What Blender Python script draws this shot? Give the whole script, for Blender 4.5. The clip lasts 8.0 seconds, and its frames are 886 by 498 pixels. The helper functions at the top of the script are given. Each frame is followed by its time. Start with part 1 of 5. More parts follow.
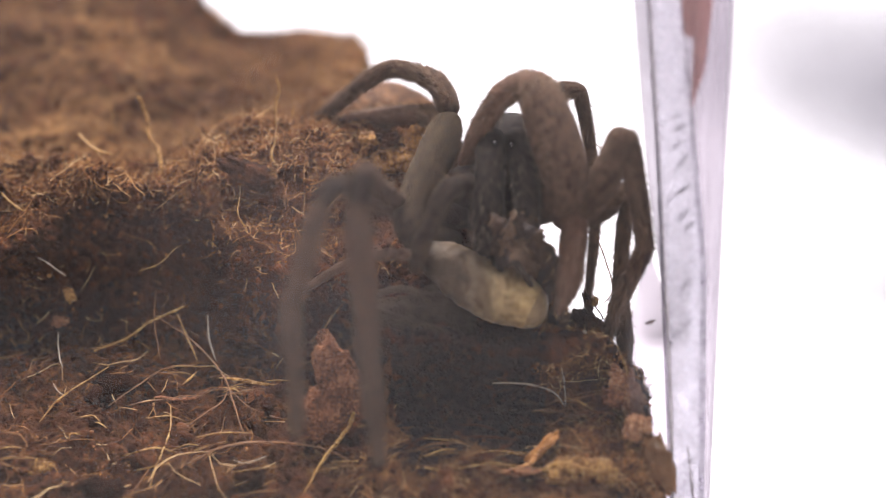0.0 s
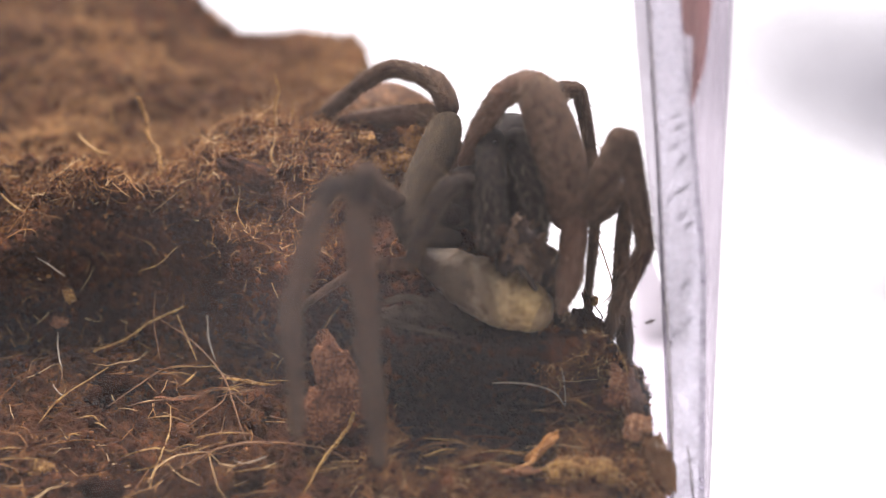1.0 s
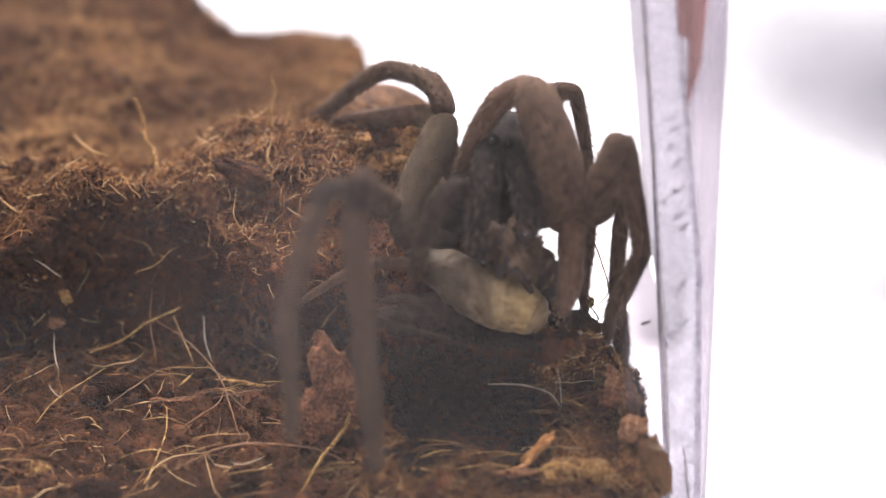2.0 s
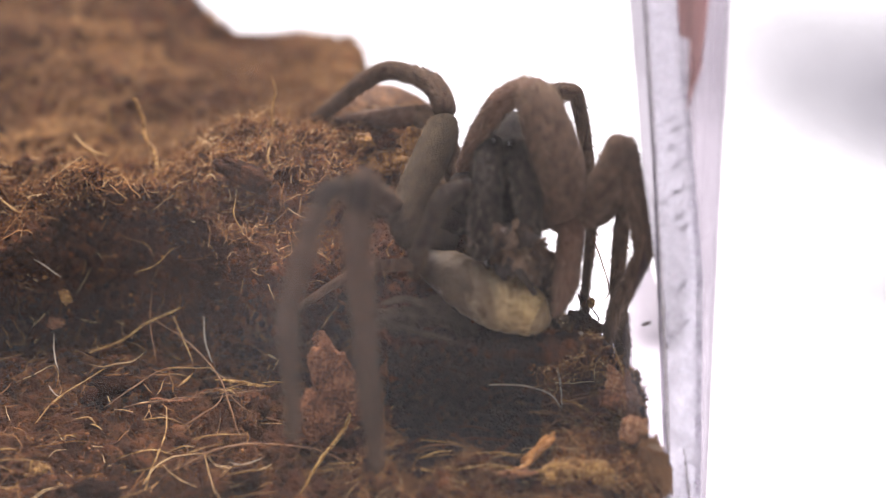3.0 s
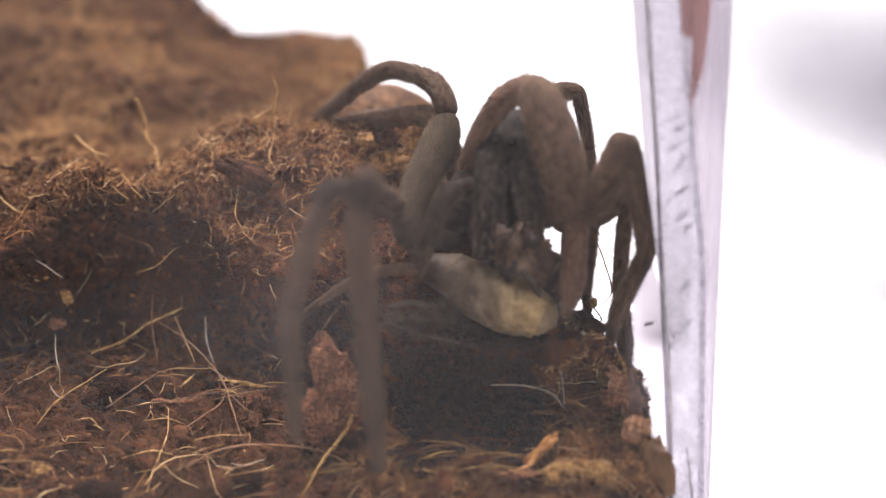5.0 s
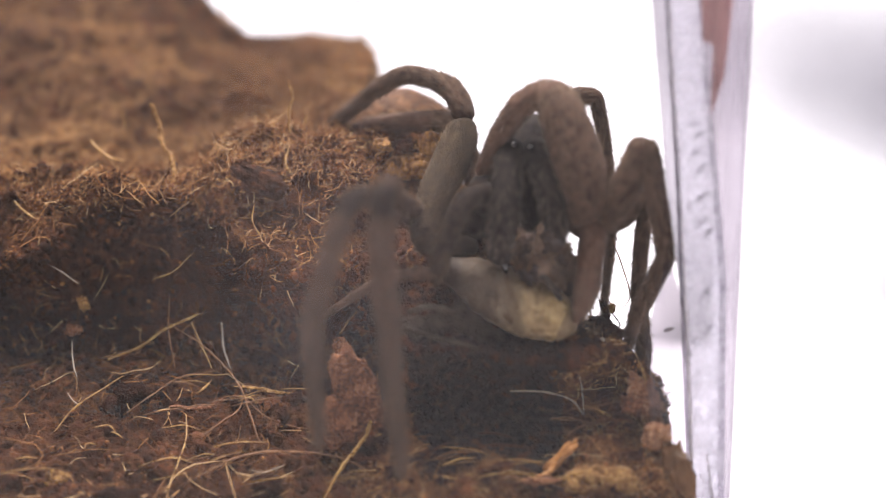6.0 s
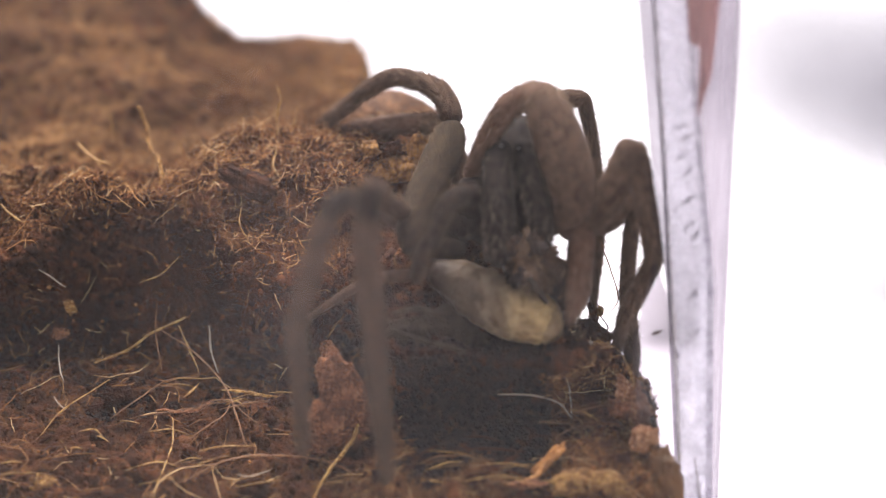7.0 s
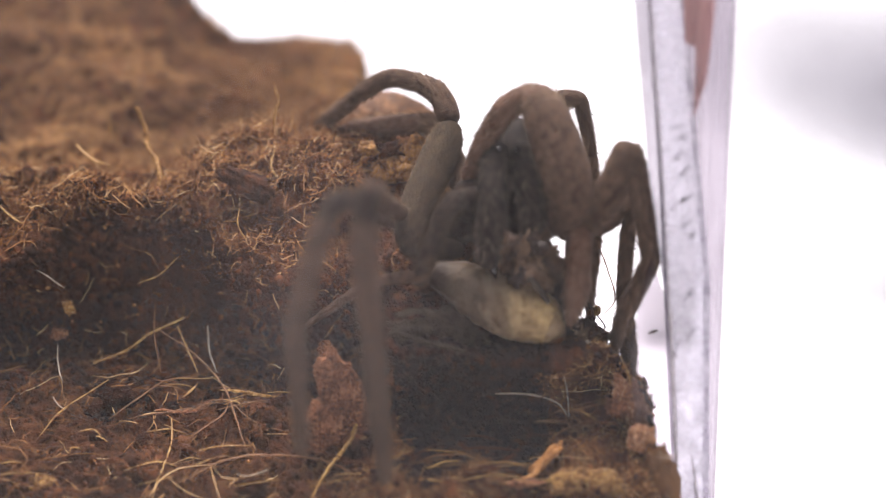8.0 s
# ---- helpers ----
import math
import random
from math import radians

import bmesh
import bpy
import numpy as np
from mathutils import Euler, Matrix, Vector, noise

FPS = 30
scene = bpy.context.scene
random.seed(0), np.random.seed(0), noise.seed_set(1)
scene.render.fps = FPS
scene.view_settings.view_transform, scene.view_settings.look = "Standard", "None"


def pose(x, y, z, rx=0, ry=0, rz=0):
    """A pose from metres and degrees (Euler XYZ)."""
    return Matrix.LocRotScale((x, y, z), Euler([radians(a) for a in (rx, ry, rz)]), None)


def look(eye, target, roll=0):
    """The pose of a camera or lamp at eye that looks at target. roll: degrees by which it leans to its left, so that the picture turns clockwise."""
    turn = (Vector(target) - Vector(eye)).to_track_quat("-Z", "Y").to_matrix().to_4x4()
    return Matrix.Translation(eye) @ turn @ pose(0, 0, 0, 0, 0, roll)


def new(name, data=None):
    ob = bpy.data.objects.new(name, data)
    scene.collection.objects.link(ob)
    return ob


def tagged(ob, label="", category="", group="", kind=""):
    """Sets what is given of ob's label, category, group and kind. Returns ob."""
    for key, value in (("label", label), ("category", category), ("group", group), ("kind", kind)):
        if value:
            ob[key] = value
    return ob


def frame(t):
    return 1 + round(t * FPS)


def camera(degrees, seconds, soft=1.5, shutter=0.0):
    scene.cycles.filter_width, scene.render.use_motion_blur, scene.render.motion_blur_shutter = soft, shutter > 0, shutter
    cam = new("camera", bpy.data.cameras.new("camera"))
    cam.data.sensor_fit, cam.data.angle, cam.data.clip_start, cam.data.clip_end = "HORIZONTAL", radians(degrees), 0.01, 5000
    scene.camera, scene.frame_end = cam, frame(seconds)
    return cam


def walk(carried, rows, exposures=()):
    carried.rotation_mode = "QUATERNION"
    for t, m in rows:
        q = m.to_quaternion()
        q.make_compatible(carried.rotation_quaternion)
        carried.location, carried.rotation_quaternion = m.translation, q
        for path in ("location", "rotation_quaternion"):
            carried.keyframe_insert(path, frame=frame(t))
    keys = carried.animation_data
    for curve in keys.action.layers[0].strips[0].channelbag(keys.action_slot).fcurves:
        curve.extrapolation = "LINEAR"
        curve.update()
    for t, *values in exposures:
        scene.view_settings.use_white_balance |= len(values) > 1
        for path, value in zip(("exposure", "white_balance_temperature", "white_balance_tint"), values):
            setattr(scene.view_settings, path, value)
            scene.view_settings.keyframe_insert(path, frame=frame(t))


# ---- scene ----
cam = camera(45, 8.0, soft=1.2)
cam.data.dof.use_dof = True
cam.data.dof.focus_distance = 0.108
cam.data.dof.aperture_fstop = 12.0
PATH = [
    (0, (-0.000358, -0.090457, 0.074768), (-0.000084, 0.008047, 0.057536), 0.232),
    (0.5, (-0.000413, -0.090663, 0.074798), (-0.000106, 0.007838, 0.057554), 0.141),
    (1, (-0.000395, -0.090445, 0.074639), (-0.000057, 0.008077, 0.057511), 0.147),
    (1.5, (-0.000148, -0.090479, 0.075027), (0.000264, 0.008019, 0.057767), 0.120),
    (1.7, (-0.000147, -0.090481, 0.075022), (0.000299, 0.008009, 0.057716), 0.126),
    (2.8, (-0.000232, -0.090388, 0.074732), (0.000294, 0.008133, 0.057603), 0.248),
    (3, (-0.000235, -0.090390, 0.074738), (0.000279, 0.008141, 0.057666), 0.245),
    (3.5, (-0.000116, -0.090326, 0.074684), (0.000194, 0.008194, 0.057546), 0.218),
    (4, (-0.000143, -0.090157, 0.074717), (0.000103, 0.008359, 0.057552), 0.142),
    (4.5, (-0.000252, -0.090098, 0.074827), (0.000023, 0.008396, 0.057543), 0.095),
    (4.7, (-0.000262, -0.090111, 0.074830), (0.000098, 0.008397, 0.057623), 0.106),
    (5.8, (-0.001322, -0.089905, 0.075078), (-0.001023, 0.008595, 0.057826), 0.208),
    (6, (-0.001960, -0.089761, 0.075576), (-0.001693, 0.008711, 0.058166), -0.007),
    (6.5, (-0.001144, -0.089473, 0.075779), (-0.000772, 0.009029, 0.058539), -0.058),
    (7, (-0.001067, -0.089409, 0.075619), (-0.000482, 0.009092, 0.058375), -0.028),
    (7.5, (-0.000980, -0.089695, 0.075500), (-0.000216, 0.008836, 0.058439), -0.092),
    (8, (-0.001043, -0.089825, 0.075643), (-0.000253, 0.008681, 0.058445), -0.126),
]
walk(cam, [(t, look(eye, target, roll)) for t, eye, target, roll in PATH])

# ---- light: a bright white room, and one unseen lamp added over the box ----
world = bpy.data.worlds.new("room_light")
scene.world = world
world.use_nodes = True
world.node_tree.nodes["Background"].inputs["Color"].default_value = (0.995, 0.95, 1.05, 1)
world.node_tree.nodes["Background"].inputs["Strength"].default_value = 0.42
scene.view_settings.exposure = 0.0

lamp = new("overhead_light", bpy.data.lights.new("overhead_light", "AREA"))
lamp.data.shape, lamp.data.size = "DISK", 0.22
lamp.data.energy, lamp.data.color = 5.0, (1.0, 0.935, 0.955)
lamp.matrix_world = look((-0.04, 0.06, 0.42), (-0.01, 0.06, 0.05))

MM = 0.001
ORIGIN = {}


# ---- materials ----
def material(name):
    m = bpy.data.materials.new(name)
    m.use_nodes = True
    nt = m.node_tree
    return m, nt, nt.nodes["Principled BSDF"]


def add(nt, kind, **values):
    n = nt.nodes.new(kind)
    for key, value in values.items():
        n.inputs[key.replace("_", " ")].default_value = value
    return n


def ramp(nt, source, stops):
    r = nt.nodes.new("ShaderNodeValToRGB")
    while len(r.color_ramp.elements) < len(stops):
        r.color_ramp.elements.new(0.5)
    for e, (p, c) in zip(r.color_ramp.elements, stops):
        e.position, e.color = p, (*c, 1)
    nt.links.new(source, r.inputs["Fac"])
    return r.outputs["Color"]


def mixed(nt, fac, a, b, mode="MIX"):
    n = nt.nodes.new("ShaderNodeMix")
    n.data_type, n.blend_type = "RGBA", mode
    for socket, value in ((n.inputs[0], fac), (n.inputs[6], a), (n.inputs[7], b)):
        if hasattr(value, "is_linked"):
            nt.links.new(value, socket)
        else:
            socket.default_value = value if isinstance(value, float) else (*value, 1)
    return n.outputs[2]


def noise_of(nt, scale, detail=4.0, rough=0.6, stretch=None):
    co = nt.nodes.new("ShaderNodeTexCoord")
    out = co.outputs["Object"]
    if stretch:
        mp = nt.nodes.new("ShaderNodeMapping")
        mp.inputs["Scale"].default_value = stretch
        nt.links.new(out, mp.inputs["Vector"])
        out = mp.outputs["Vector"]
    n = add(nt, "ShaderNodeTexNoise", Scale=scale, Detail=detail, Roughness=rough)
    nt.links.new(out, n.inputs["Vector"])
    return n.outputs["Fac"]


def bump(nt, bsdf, source, strength, distance):
    b = add(nt, "ShaderNodeBump", Strength=strength, Distance=distance)
    nt.links.new(source, b.inputs["Height"])
    nt.links.new(b.outputs["Normal"], bsdf.inputs["Normal"])


def grainy(name, stops, scale, rough=0.8, fine=4.0, relief=0.5, depth=0.0002, island=0.0, metal_spec=0.3, patch=None):
    """Noise at two scales through a colour ramp, with relief; island: share of tone that changes piece by piece;
    patch: a wide noise (its scale, its dark and its light tint) laid over the whole."""
    m, nt, b = material(name)
    big, small = noise_of(nt, scale), noise_of(nt, scale * fine, 3.0)
    mean = add(nt, "ShaderNodeMath")
    mean.operation = "ADD"
    half = add(nt, "ShaderNodeMath", )
    half.operation = "MULTIPLY"
    half.inputs[1].default_value = 0.5
    nt.links.new(big, mean.inputs[0])
    nt.links.new(small, mean.inputs[1])
    nt.links.new(mean.outputs[0], half.inputs[0])
    tone = half.outputs[0]
    if island:
        geo = nt.nodes.new("ShaderNodeNewGeometry")
        mx = nt.nodes.new("ShaderNodeMix")
        mx.inputs[0].default_value = island
        nt.links.new(tone, mx.inputs[2])
        nt.links.new(geo.outputs["Random Per Island"], mx.inputs[3])
        tone = mx.outputs[0]
    colour = ramp(nt, tone, stops)
    if patch:
        size, dark, light = patch
        wide = ramp(nt, noise_of(nt, size, 3.0, 0.55), [(0.36, dark), (0.62, light)])
        colour = mixed(nt, 1.0, colour, wide, "MULTIPLY")
    nt.links.new(colour, b.inputs["Base Color"])
    b.inputs["Roughness"].default_value = rough
    b.inputs["Specular IOR Level"].default_value = metal_spec
    bump(nt, b, small, relief, depth)
    return m


SOIL = grainy("damp_peat", [(0.35, (0.009, 0.005, 0.004)), (0.5, (0.044, 0.020, 0.0115)), (0.68, (0.15, 0.06, 0.025))], 500, 0.85, relief=0.9, depth=0.0006, metal_spec=0.06, patch=(95, (0.5, 0.46, 0.46), (1.15, 1.1, 1.0)))
CRUMB = grainy("peat_crumb", [(0.25, (0.011, 0.006, 0.0045)), (0.55, (0.056, 0.024, 0.013)), (0.8, (0.18, 0.072, 0.03))], 1400, 0.85, island=0.4, depth=0.0001, metal_spec=0.06, patch=(95, (0.5, 0.46, 0.46), (1.15, 1.1, 1.0)))
CRUST = grainy("dry_coir", [(0.2, (0.042, 0.018, 0.010)), (0.5, (0.19, 0.079, 0.032)), (0.75, (0.45, 0.22, 0.09)), (0.95, (0.7, 0.48, 0.31))], 1200, 0.75, island=0.6, depth=0.0001, metal_spec=0.06, patch=(130, (0.4, 0.34, 0.32), (1.25, 1.2, 1.05)))
LUMP = grainy("reddish_lump", [(0.34, (0.018, 0.008, 0.005)), (0.5, (0.065, 0.027, 0.014)), (0.66, (0.16, 0.068, 0.033))], 900, 0.85, relief=1.0, depth=0.0006, island=0.4, metal_spec=0.06, patch=(95, (0.5, 0.46, 0.46), (1.15, 1.1, 1.0)))
# near-black peat: the shade of the recesses is put into its colour
SHADED = grainy("shaded_black_peat", [(0.34, (0.004, 0.0032, 0.0032)), (0.5, (0.012, 0.009, 0.0085)), (0.68, (0.045, 0.031, 0.026))], 700, 0.75, relief=1.0, depth=0.0004, island=0.5, metal_spec=0.12)
FIBRE = grainy("coir_fibre", [(0.1, (0.026, 0.010, 0.005)), (0.55, (0.1, 0.038, 0.014)), (0.93, (0.35, 0.175, 0.06))], 700, 0.55, island=0.8, depth=0.00005, metal_spec=0.06)
FUZZ = grainy("orange_coir_fuzz", [(0.15, (0.03, 0.012, 0.006)), (0.5, (0.16, 0.064, 0.024)), (0.8, (0.5, 0.265, 0.1)), (0.95, (0.9, 0.68, 0.4))], 700, 0.75, island=0.85, depth=0.00005, metal_spec=0.1, patch=(130, (0.42, 0.37, 0.34), (1.25, 1.22, 1.1)))
# brown loam, lightened and greyed to paint the glare haze over far soil
LOAM = grainy("brown_loam", [(0.2, (0.055, 0.03, 0.017)), (0.5, (0.205, 0.112, 0.056)), (0.8, (0.44, 0.27, 0.135)), (0.95, (0.62, 0.44, 0.26))], 900, 0.8, island=0.5, depth=0.0001, metal_spec=0.06, patch=(42, (0.42, 0.38, 0.38), (1.3, 1.25, 1.05)))
AMBER = grainy("amber_splinter", [(0.3, (0.2, 0.075, 0.018)), (0.5, (0.46, 0.2, 0.055)), (0.7, (0.68, 0.4, 0.17))], 900, 0.6, relief=0.9, depth=0.0002)
YELLOW = grainy("yellow_wood", [(0.36, (0.04, 0.018, 0.006)), (0.5, (0.19, 0.088, 0.024)), (0.64, (0.42, 0.22, 0.065))], 500, 0.7, relief=0.6, depth=0.0002)
STRAW = grainy("pale_straw", [(0.34, (0.12, 0.055, 0.015)), (0.5, (0.34, 0.185, 0.05)), (0.66, (0.66, 0.43, 0.15))], 1300, 0.5, depth=0.00006)
PALE = grainy("bleached_root", [(0.2, (0.2, 0.15, 0.105)), (0.8, (0.52, 0.43, 0.33))], 800, 0.5, depth=0.00005)
RUSTY = grainy("rusty_root", [(0.3, (0.06, 0.026, 0.011)), (0.7, (0.29, 0.14, 0.055))], 800, 0.6, depth=0.00005)
BARK = grainy("orange_bark", [(0.36, (0.04, 0.017, 0.008)), (0.5, (0.19, 0.073, 0.032)), (0.64, (0.42, 0.19, 0.09))], 900, 0.85, relief=1.0, depth=0.0008)
TERRACOTTA = grainy("terracotta_bark", [(0.36, (0.09, 0.04, 0.02)), (0.5, (0.31, 0.145, 0.07)), (0.64, (0.6, 0.35, 0.19))], 900, 0.8, relief=1.0, depth=0.0006)
OCHRE = grainy("ochre_wood", [(0.36, (0.06, 0.028, 0.01)), (0.5, (0.3, 0.15, 0.043)), (0.64, (0.62, 0.37, 0.12))], 900, 0.8, relief=1.0, depth=0.0007)
CUTICLE = grainy("hairy_cuticle", [(0.32, (0.02, 0.012, 0.008)), (0.5, (0.07, 0.042, 0.028)), (0.7, (0.18, 0.115, 0.076))], 1300, 0.7, relief=1.0, depth=0.0003, metal_spec=0.1)
OLIVE = grainy("olive_cuticle", [(0.34, (0.006, 0.0045, 0.0028)), (0.5, (0.024, 0.0175, 0.010)), (0.66, (0.085, 0.063, 0.037))], 1300, 0.75, relief=1.0, depth=0.0003, metal_spec=0.08)
DARKCUT = grainy("dark_cuticle", [(0.36, (0.006, 0.0045, 0.004)), (0.5, (0.02, 0.015, 0.012)), (0.66, (0.075, 0.056, 0.044))], 1300, 0.6, relief=1.0, depth=0.0003, metal_spec=0.08)
REDCUT = grainy("reddish_cuticle", [(0.3, (0.045, 0.02, 0.012)), (0.5, (0.112, 0.06, 0.04)), (0.7, (0.22, 0.135, 0.09))], 1200, 0.65, relief=0.8, depth=0.00015, metal_spec=0.15)
JAW = grainy("dark_grey_jaw", [(0.36, (0.004, 0.003, 0.0026)), (0.5, (0.014, 0.0105, 0.008)), (0.64, (0.05, 0.038, 0.029))], 1500, 0.6, relief=1.0, depth=0.0003, metal_spec=0.1)
ABDOMEN = grainy("brown_abdomen", [(0.34, (0.026, 0.013, 0.007)), (0.5, (0.09, 0.043, 0.02)), (0.66, (0.22, 0.11, 0.05))], 330, 0.6, relief=0.8, depth=0.0004, metal_spec=0.12)
DARKHAIR = grainy("dark_hair", [(0.2, (0.007, 0.005, 0.004)), (0.5, (0.03, 0.022, 0.018)), (0.85, (0.34, 0.27, 0.21))], 900, 0.65, island=0.6, depth=0.00002, metal_spec=0.1)
UMBERHAIR = grainy("umber_hair", [(0.2, (0.011, 0.0075, 0.005)), (0.5, (0.045, 0.03, 0.019)), (0.85, (0.17, 0.12, 0.075))], 900, 0.7, island=0.6, depth=0.00002, metal_spec=0.05)
HAIR = grainy("brown_hair", [(0.2, (0.016, 0.010, 0.007)), (0.5, (0.075, 0.047, 0.031)), (0.85, (0.36, 0.26, 0.18))], 900, 0.7, island=0.6, depth=0.00002, metal_spec=0.05)
PULP = grainy("chewed_pulp", [(0.25, (0.03, 0.015, 0.008)), (0.5, (0.14, 0.078, 0.043)), (0.8, (0.34, 0.225, 0.14))], 1500, 0.22, relief=1.0, depth=0.0005, metal_spec=0.6, island=0.55)
EYE, _nt, _b = material("black_eye")
_b.inputs["Base Color"].default_value = (0.008, 0.007, 0.007, 1)
_b.inputs["Roughness"].default_value = 0.06


def prey_skin():
    m, nt, b = material("pale_prey_skin")
    tone = noise_of(nt, 420, 6.0, 0.7)
    base = ramp(nt, tone, [(0.32, (0.09, 0.066, 0.05)), (0.5, (0.25, 0.2, 0.15)), (0.68, (0.46, 0.38, 0.285))])
    spots = ramp(nt, noise_of(nt, 1500, 2.0), [(0.36, (0.3, 0.2, 0.12)), (0.52, (1, 1, 1))])
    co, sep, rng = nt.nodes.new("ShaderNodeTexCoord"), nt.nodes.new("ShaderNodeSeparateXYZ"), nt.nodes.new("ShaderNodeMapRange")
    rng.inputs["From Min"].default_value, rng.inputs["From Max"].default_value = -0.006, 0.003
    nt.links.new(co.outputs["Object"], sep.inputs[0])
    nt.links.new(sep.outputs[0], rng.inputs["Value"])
    # grey-to-yellow skin; the left end is darkened further to paint leg shade
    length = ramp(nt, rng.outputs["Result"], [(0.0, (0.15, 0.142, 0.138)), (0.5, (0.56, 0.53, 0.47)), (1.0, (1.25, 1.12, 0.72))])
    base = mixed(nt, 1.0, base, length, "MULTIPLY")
    # base colour turns darker and browner towards the bottom
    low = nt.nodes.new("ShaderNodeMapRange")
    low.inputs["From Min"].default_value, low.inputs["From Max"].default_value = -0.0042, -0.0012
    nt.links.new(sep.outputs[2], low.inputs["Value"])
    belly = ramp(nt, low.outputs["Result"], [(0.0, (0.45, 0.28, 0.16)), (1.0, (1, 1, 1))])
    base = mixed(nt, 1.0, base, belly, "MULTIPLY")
    nt.links.new(mixed(nt, 0.4, base, spots, "MULTIPLY"), b.inputs["Base Color"])
    b.inputs["Roughness"].default_value = 0.42
    b.inputs["Specular IOR Level"].default_value = 0.1
    b.inputs["Subsurface Weight"].default_value = 0.35
    b.inputs["Subsurface Radius"].default_value = (0.001, 0.0007, 0.0004)
    b.inputs["Subsurface Scale"].default_value = 1.0
    bump(nt, b, noise_of(nt, 900, 5.0, 0.7), 0.8, 0.0004)
    return m


PREY = prey_skin()
PREYGREY = grainy("grey_prey_wing", [(0.3, (0.02, 0.014, 0.010)), (0.5, (0.05, 0.038, 0.028)), (0.7, (0.12, 0.095, 0.07))], 900, 0.8, relief=1.0, depth=0.0004, metal_spec=0.06)
PREYBAND = grainy("brown_prey_band", [(0.3, (0.07, 0.04, 0.018)), (0.7, (0.25, 0.18, 0.09))], 500, 0.4, depth=0.0001)


def plastic(name, haze, tint, streak, gloss_rough=0.06, ior=1.3, dust=(0.74, 0.71, 0.76), sheen=0.015):
    """Clear plastic: it lets light pass, mirrors by angle, and a film of dust and scratches scatters a little."""
    m, nt, b = material(name)
    out = nt.nodes["Material Output"]
    nt.nodes.remove(b)
    clear = nt.nodes.new("ShaderNodeBsdfTransparent")
    clear.inputs["Color"].default_value = (*tint, 1)
    gloss = nt.nodes.new("ShaderNodeBsdfGlossy")
    gloss.inputs["Roughness"].default_value = gloss_rough
    front, through_it = nt.nodes.new("ShaderNodeBsdfDiffuse"), nt.nodes.new("ShaderNodeBsdfTranslucent")
    front.inputs["Color"].default_value = through_it.inputs["Color"].default_value = (*dust, 1)
    film = nt.nodes.new("ShaderNodeMixShader")
    nt.links.new(front.outputs[0], film.inputs[1])
    nt.links.new(through_it.outputs[0], film.inputs[2])
    fres = add(nt, "ShaderNodeFresnel", IOR=ior or 1.3)
    m1, m2 = nt.nodes.new("ShaderNodeMixShader"), nt.nodes.new("ShaderNodeMixShader")
    rng = nt.nodes.new("ShaderNodeMapRange")
    rng.inputs["From Min"].default_value, rng.inputs["From Max"].default_value = 0.3, 0.7
    rng.inputs["To Min"].default_value, rng.inputs["To Max"].default_value = haze
    nt.links.new(noise_of(nt, 160, 5.0, 0.65, streak), rng.inputs["Value"])
    nt.links.new(rng.outputs["Result"], m1.inputs["Fac"])
    nt.links.new(clear.outputs[0], m1.inputs[1])
    nt.links.new(film.outputs[0], m1.inputs[2])
    if ior:
        nt.links.new(fres.outputs[0], m2.inputs["Fac"])
    else:
        m2.inputs["Fac"].default_value = sheen
    nt.links.new(m1.outputs[0], m2.inputs[1])
    nt.links.new(gloss.outputs[0], m2.inputs[2])
    nt.links.new(m2.outputs[0], out.inputs["Surface"])
    return m




def fogged():
    """A thin film of fog that fades out from its middle."""
    m, nt, b = material("fogged_patch")
    out = nt.nodes["Material Output"]
    nt.nodes.remove(b)
    co, mp, ball = nt.nodes.new("ShaderNodeTexCoord"), nt.nodes.new("ShaderNodeMapping"), nt.nodes.new("ShaderNodeTexGradient")
    ball.gradient_type = "SPHERICAL"
    mp.inputs["Scale"].default_value = (66, 95, 80)
    nt.links.new(co.outputs["Object"], mp.inputs["Vector"])
    nt.links.new(mp.outputs["Vector"], ball.inputs["Vector"])
    rng, mul = nt.nodes.new("ShaderNodeMapRange"), nt.nodes.new("ShaderNodeMath")
    mul.operation = "MULTIPLY"
    rng.inputs["From Min"].default_value, rng.inputs["From Max"].default_value = 0.3, 0.7
    rng.inputs["To Min"].default_value, rng.inputs["To Max"].default_value = 0.018, 0.05
    nt.links.new(noise_of(nt, 260, 5.0, 0.65), rng.inputs["Value"])
    nt.links.new(rng.outputs["Result"], mul.inputs[0])
    nt.links.new(ball.outputs["Fac"], mul.inputs[1])
    clear, film, mix = nt.nodes.new("ShaderNodeBsdfTransparent"), nt.nodes.new("ShaderNodeBsdfDiffuse"), nt.nodes.new("ShaderNodeMixShader")
    film.inputs["Color"].default_value = (0.72, 0.6, 0.56, 1)
    nt.links.new(mul.outputs[0], mix.inputs["Fac"])
    nt.links.new(clear.outputs[0], mix.inputs[1])
    nt.links.new(film.outputs[0], mix.inputs[2])
    nt.links.new(mix.outputs[0], out.inputs["Surface"])
    return m


FOG = fogged()
PANE = plastic("clear_plastic", (0.001, 0.006), (0.99, 0.985, 0.985), (1, 1, 1), 0.06, None, (0.74, 0.55, 0.46), 0.0165)
SIDEPANE = plastic("clear_side_plastic", (0.0, 0.012), (0.995, 0.99, 0.992), (1, 1, 0.3), 0.06, None)
FROST = plastic("frosted_plastic_edge", (0.05, 0.85), (0.74, 0.73, 0.775), (4.0, 4.0, 3.2), 0.35, None, (0.8, 0.79, 0.84))
SAWN = plastic("sawn_plastic", (0.0, 0.05), (0.98, 0.978, 0.985), (6, 6, 6), 0.3, None)
STREAKED = plastic("streaked_plastic", (0.03, 0.35), (0.66, 0.635, 0.67), (10, 10, 0.08), 0.15, None)
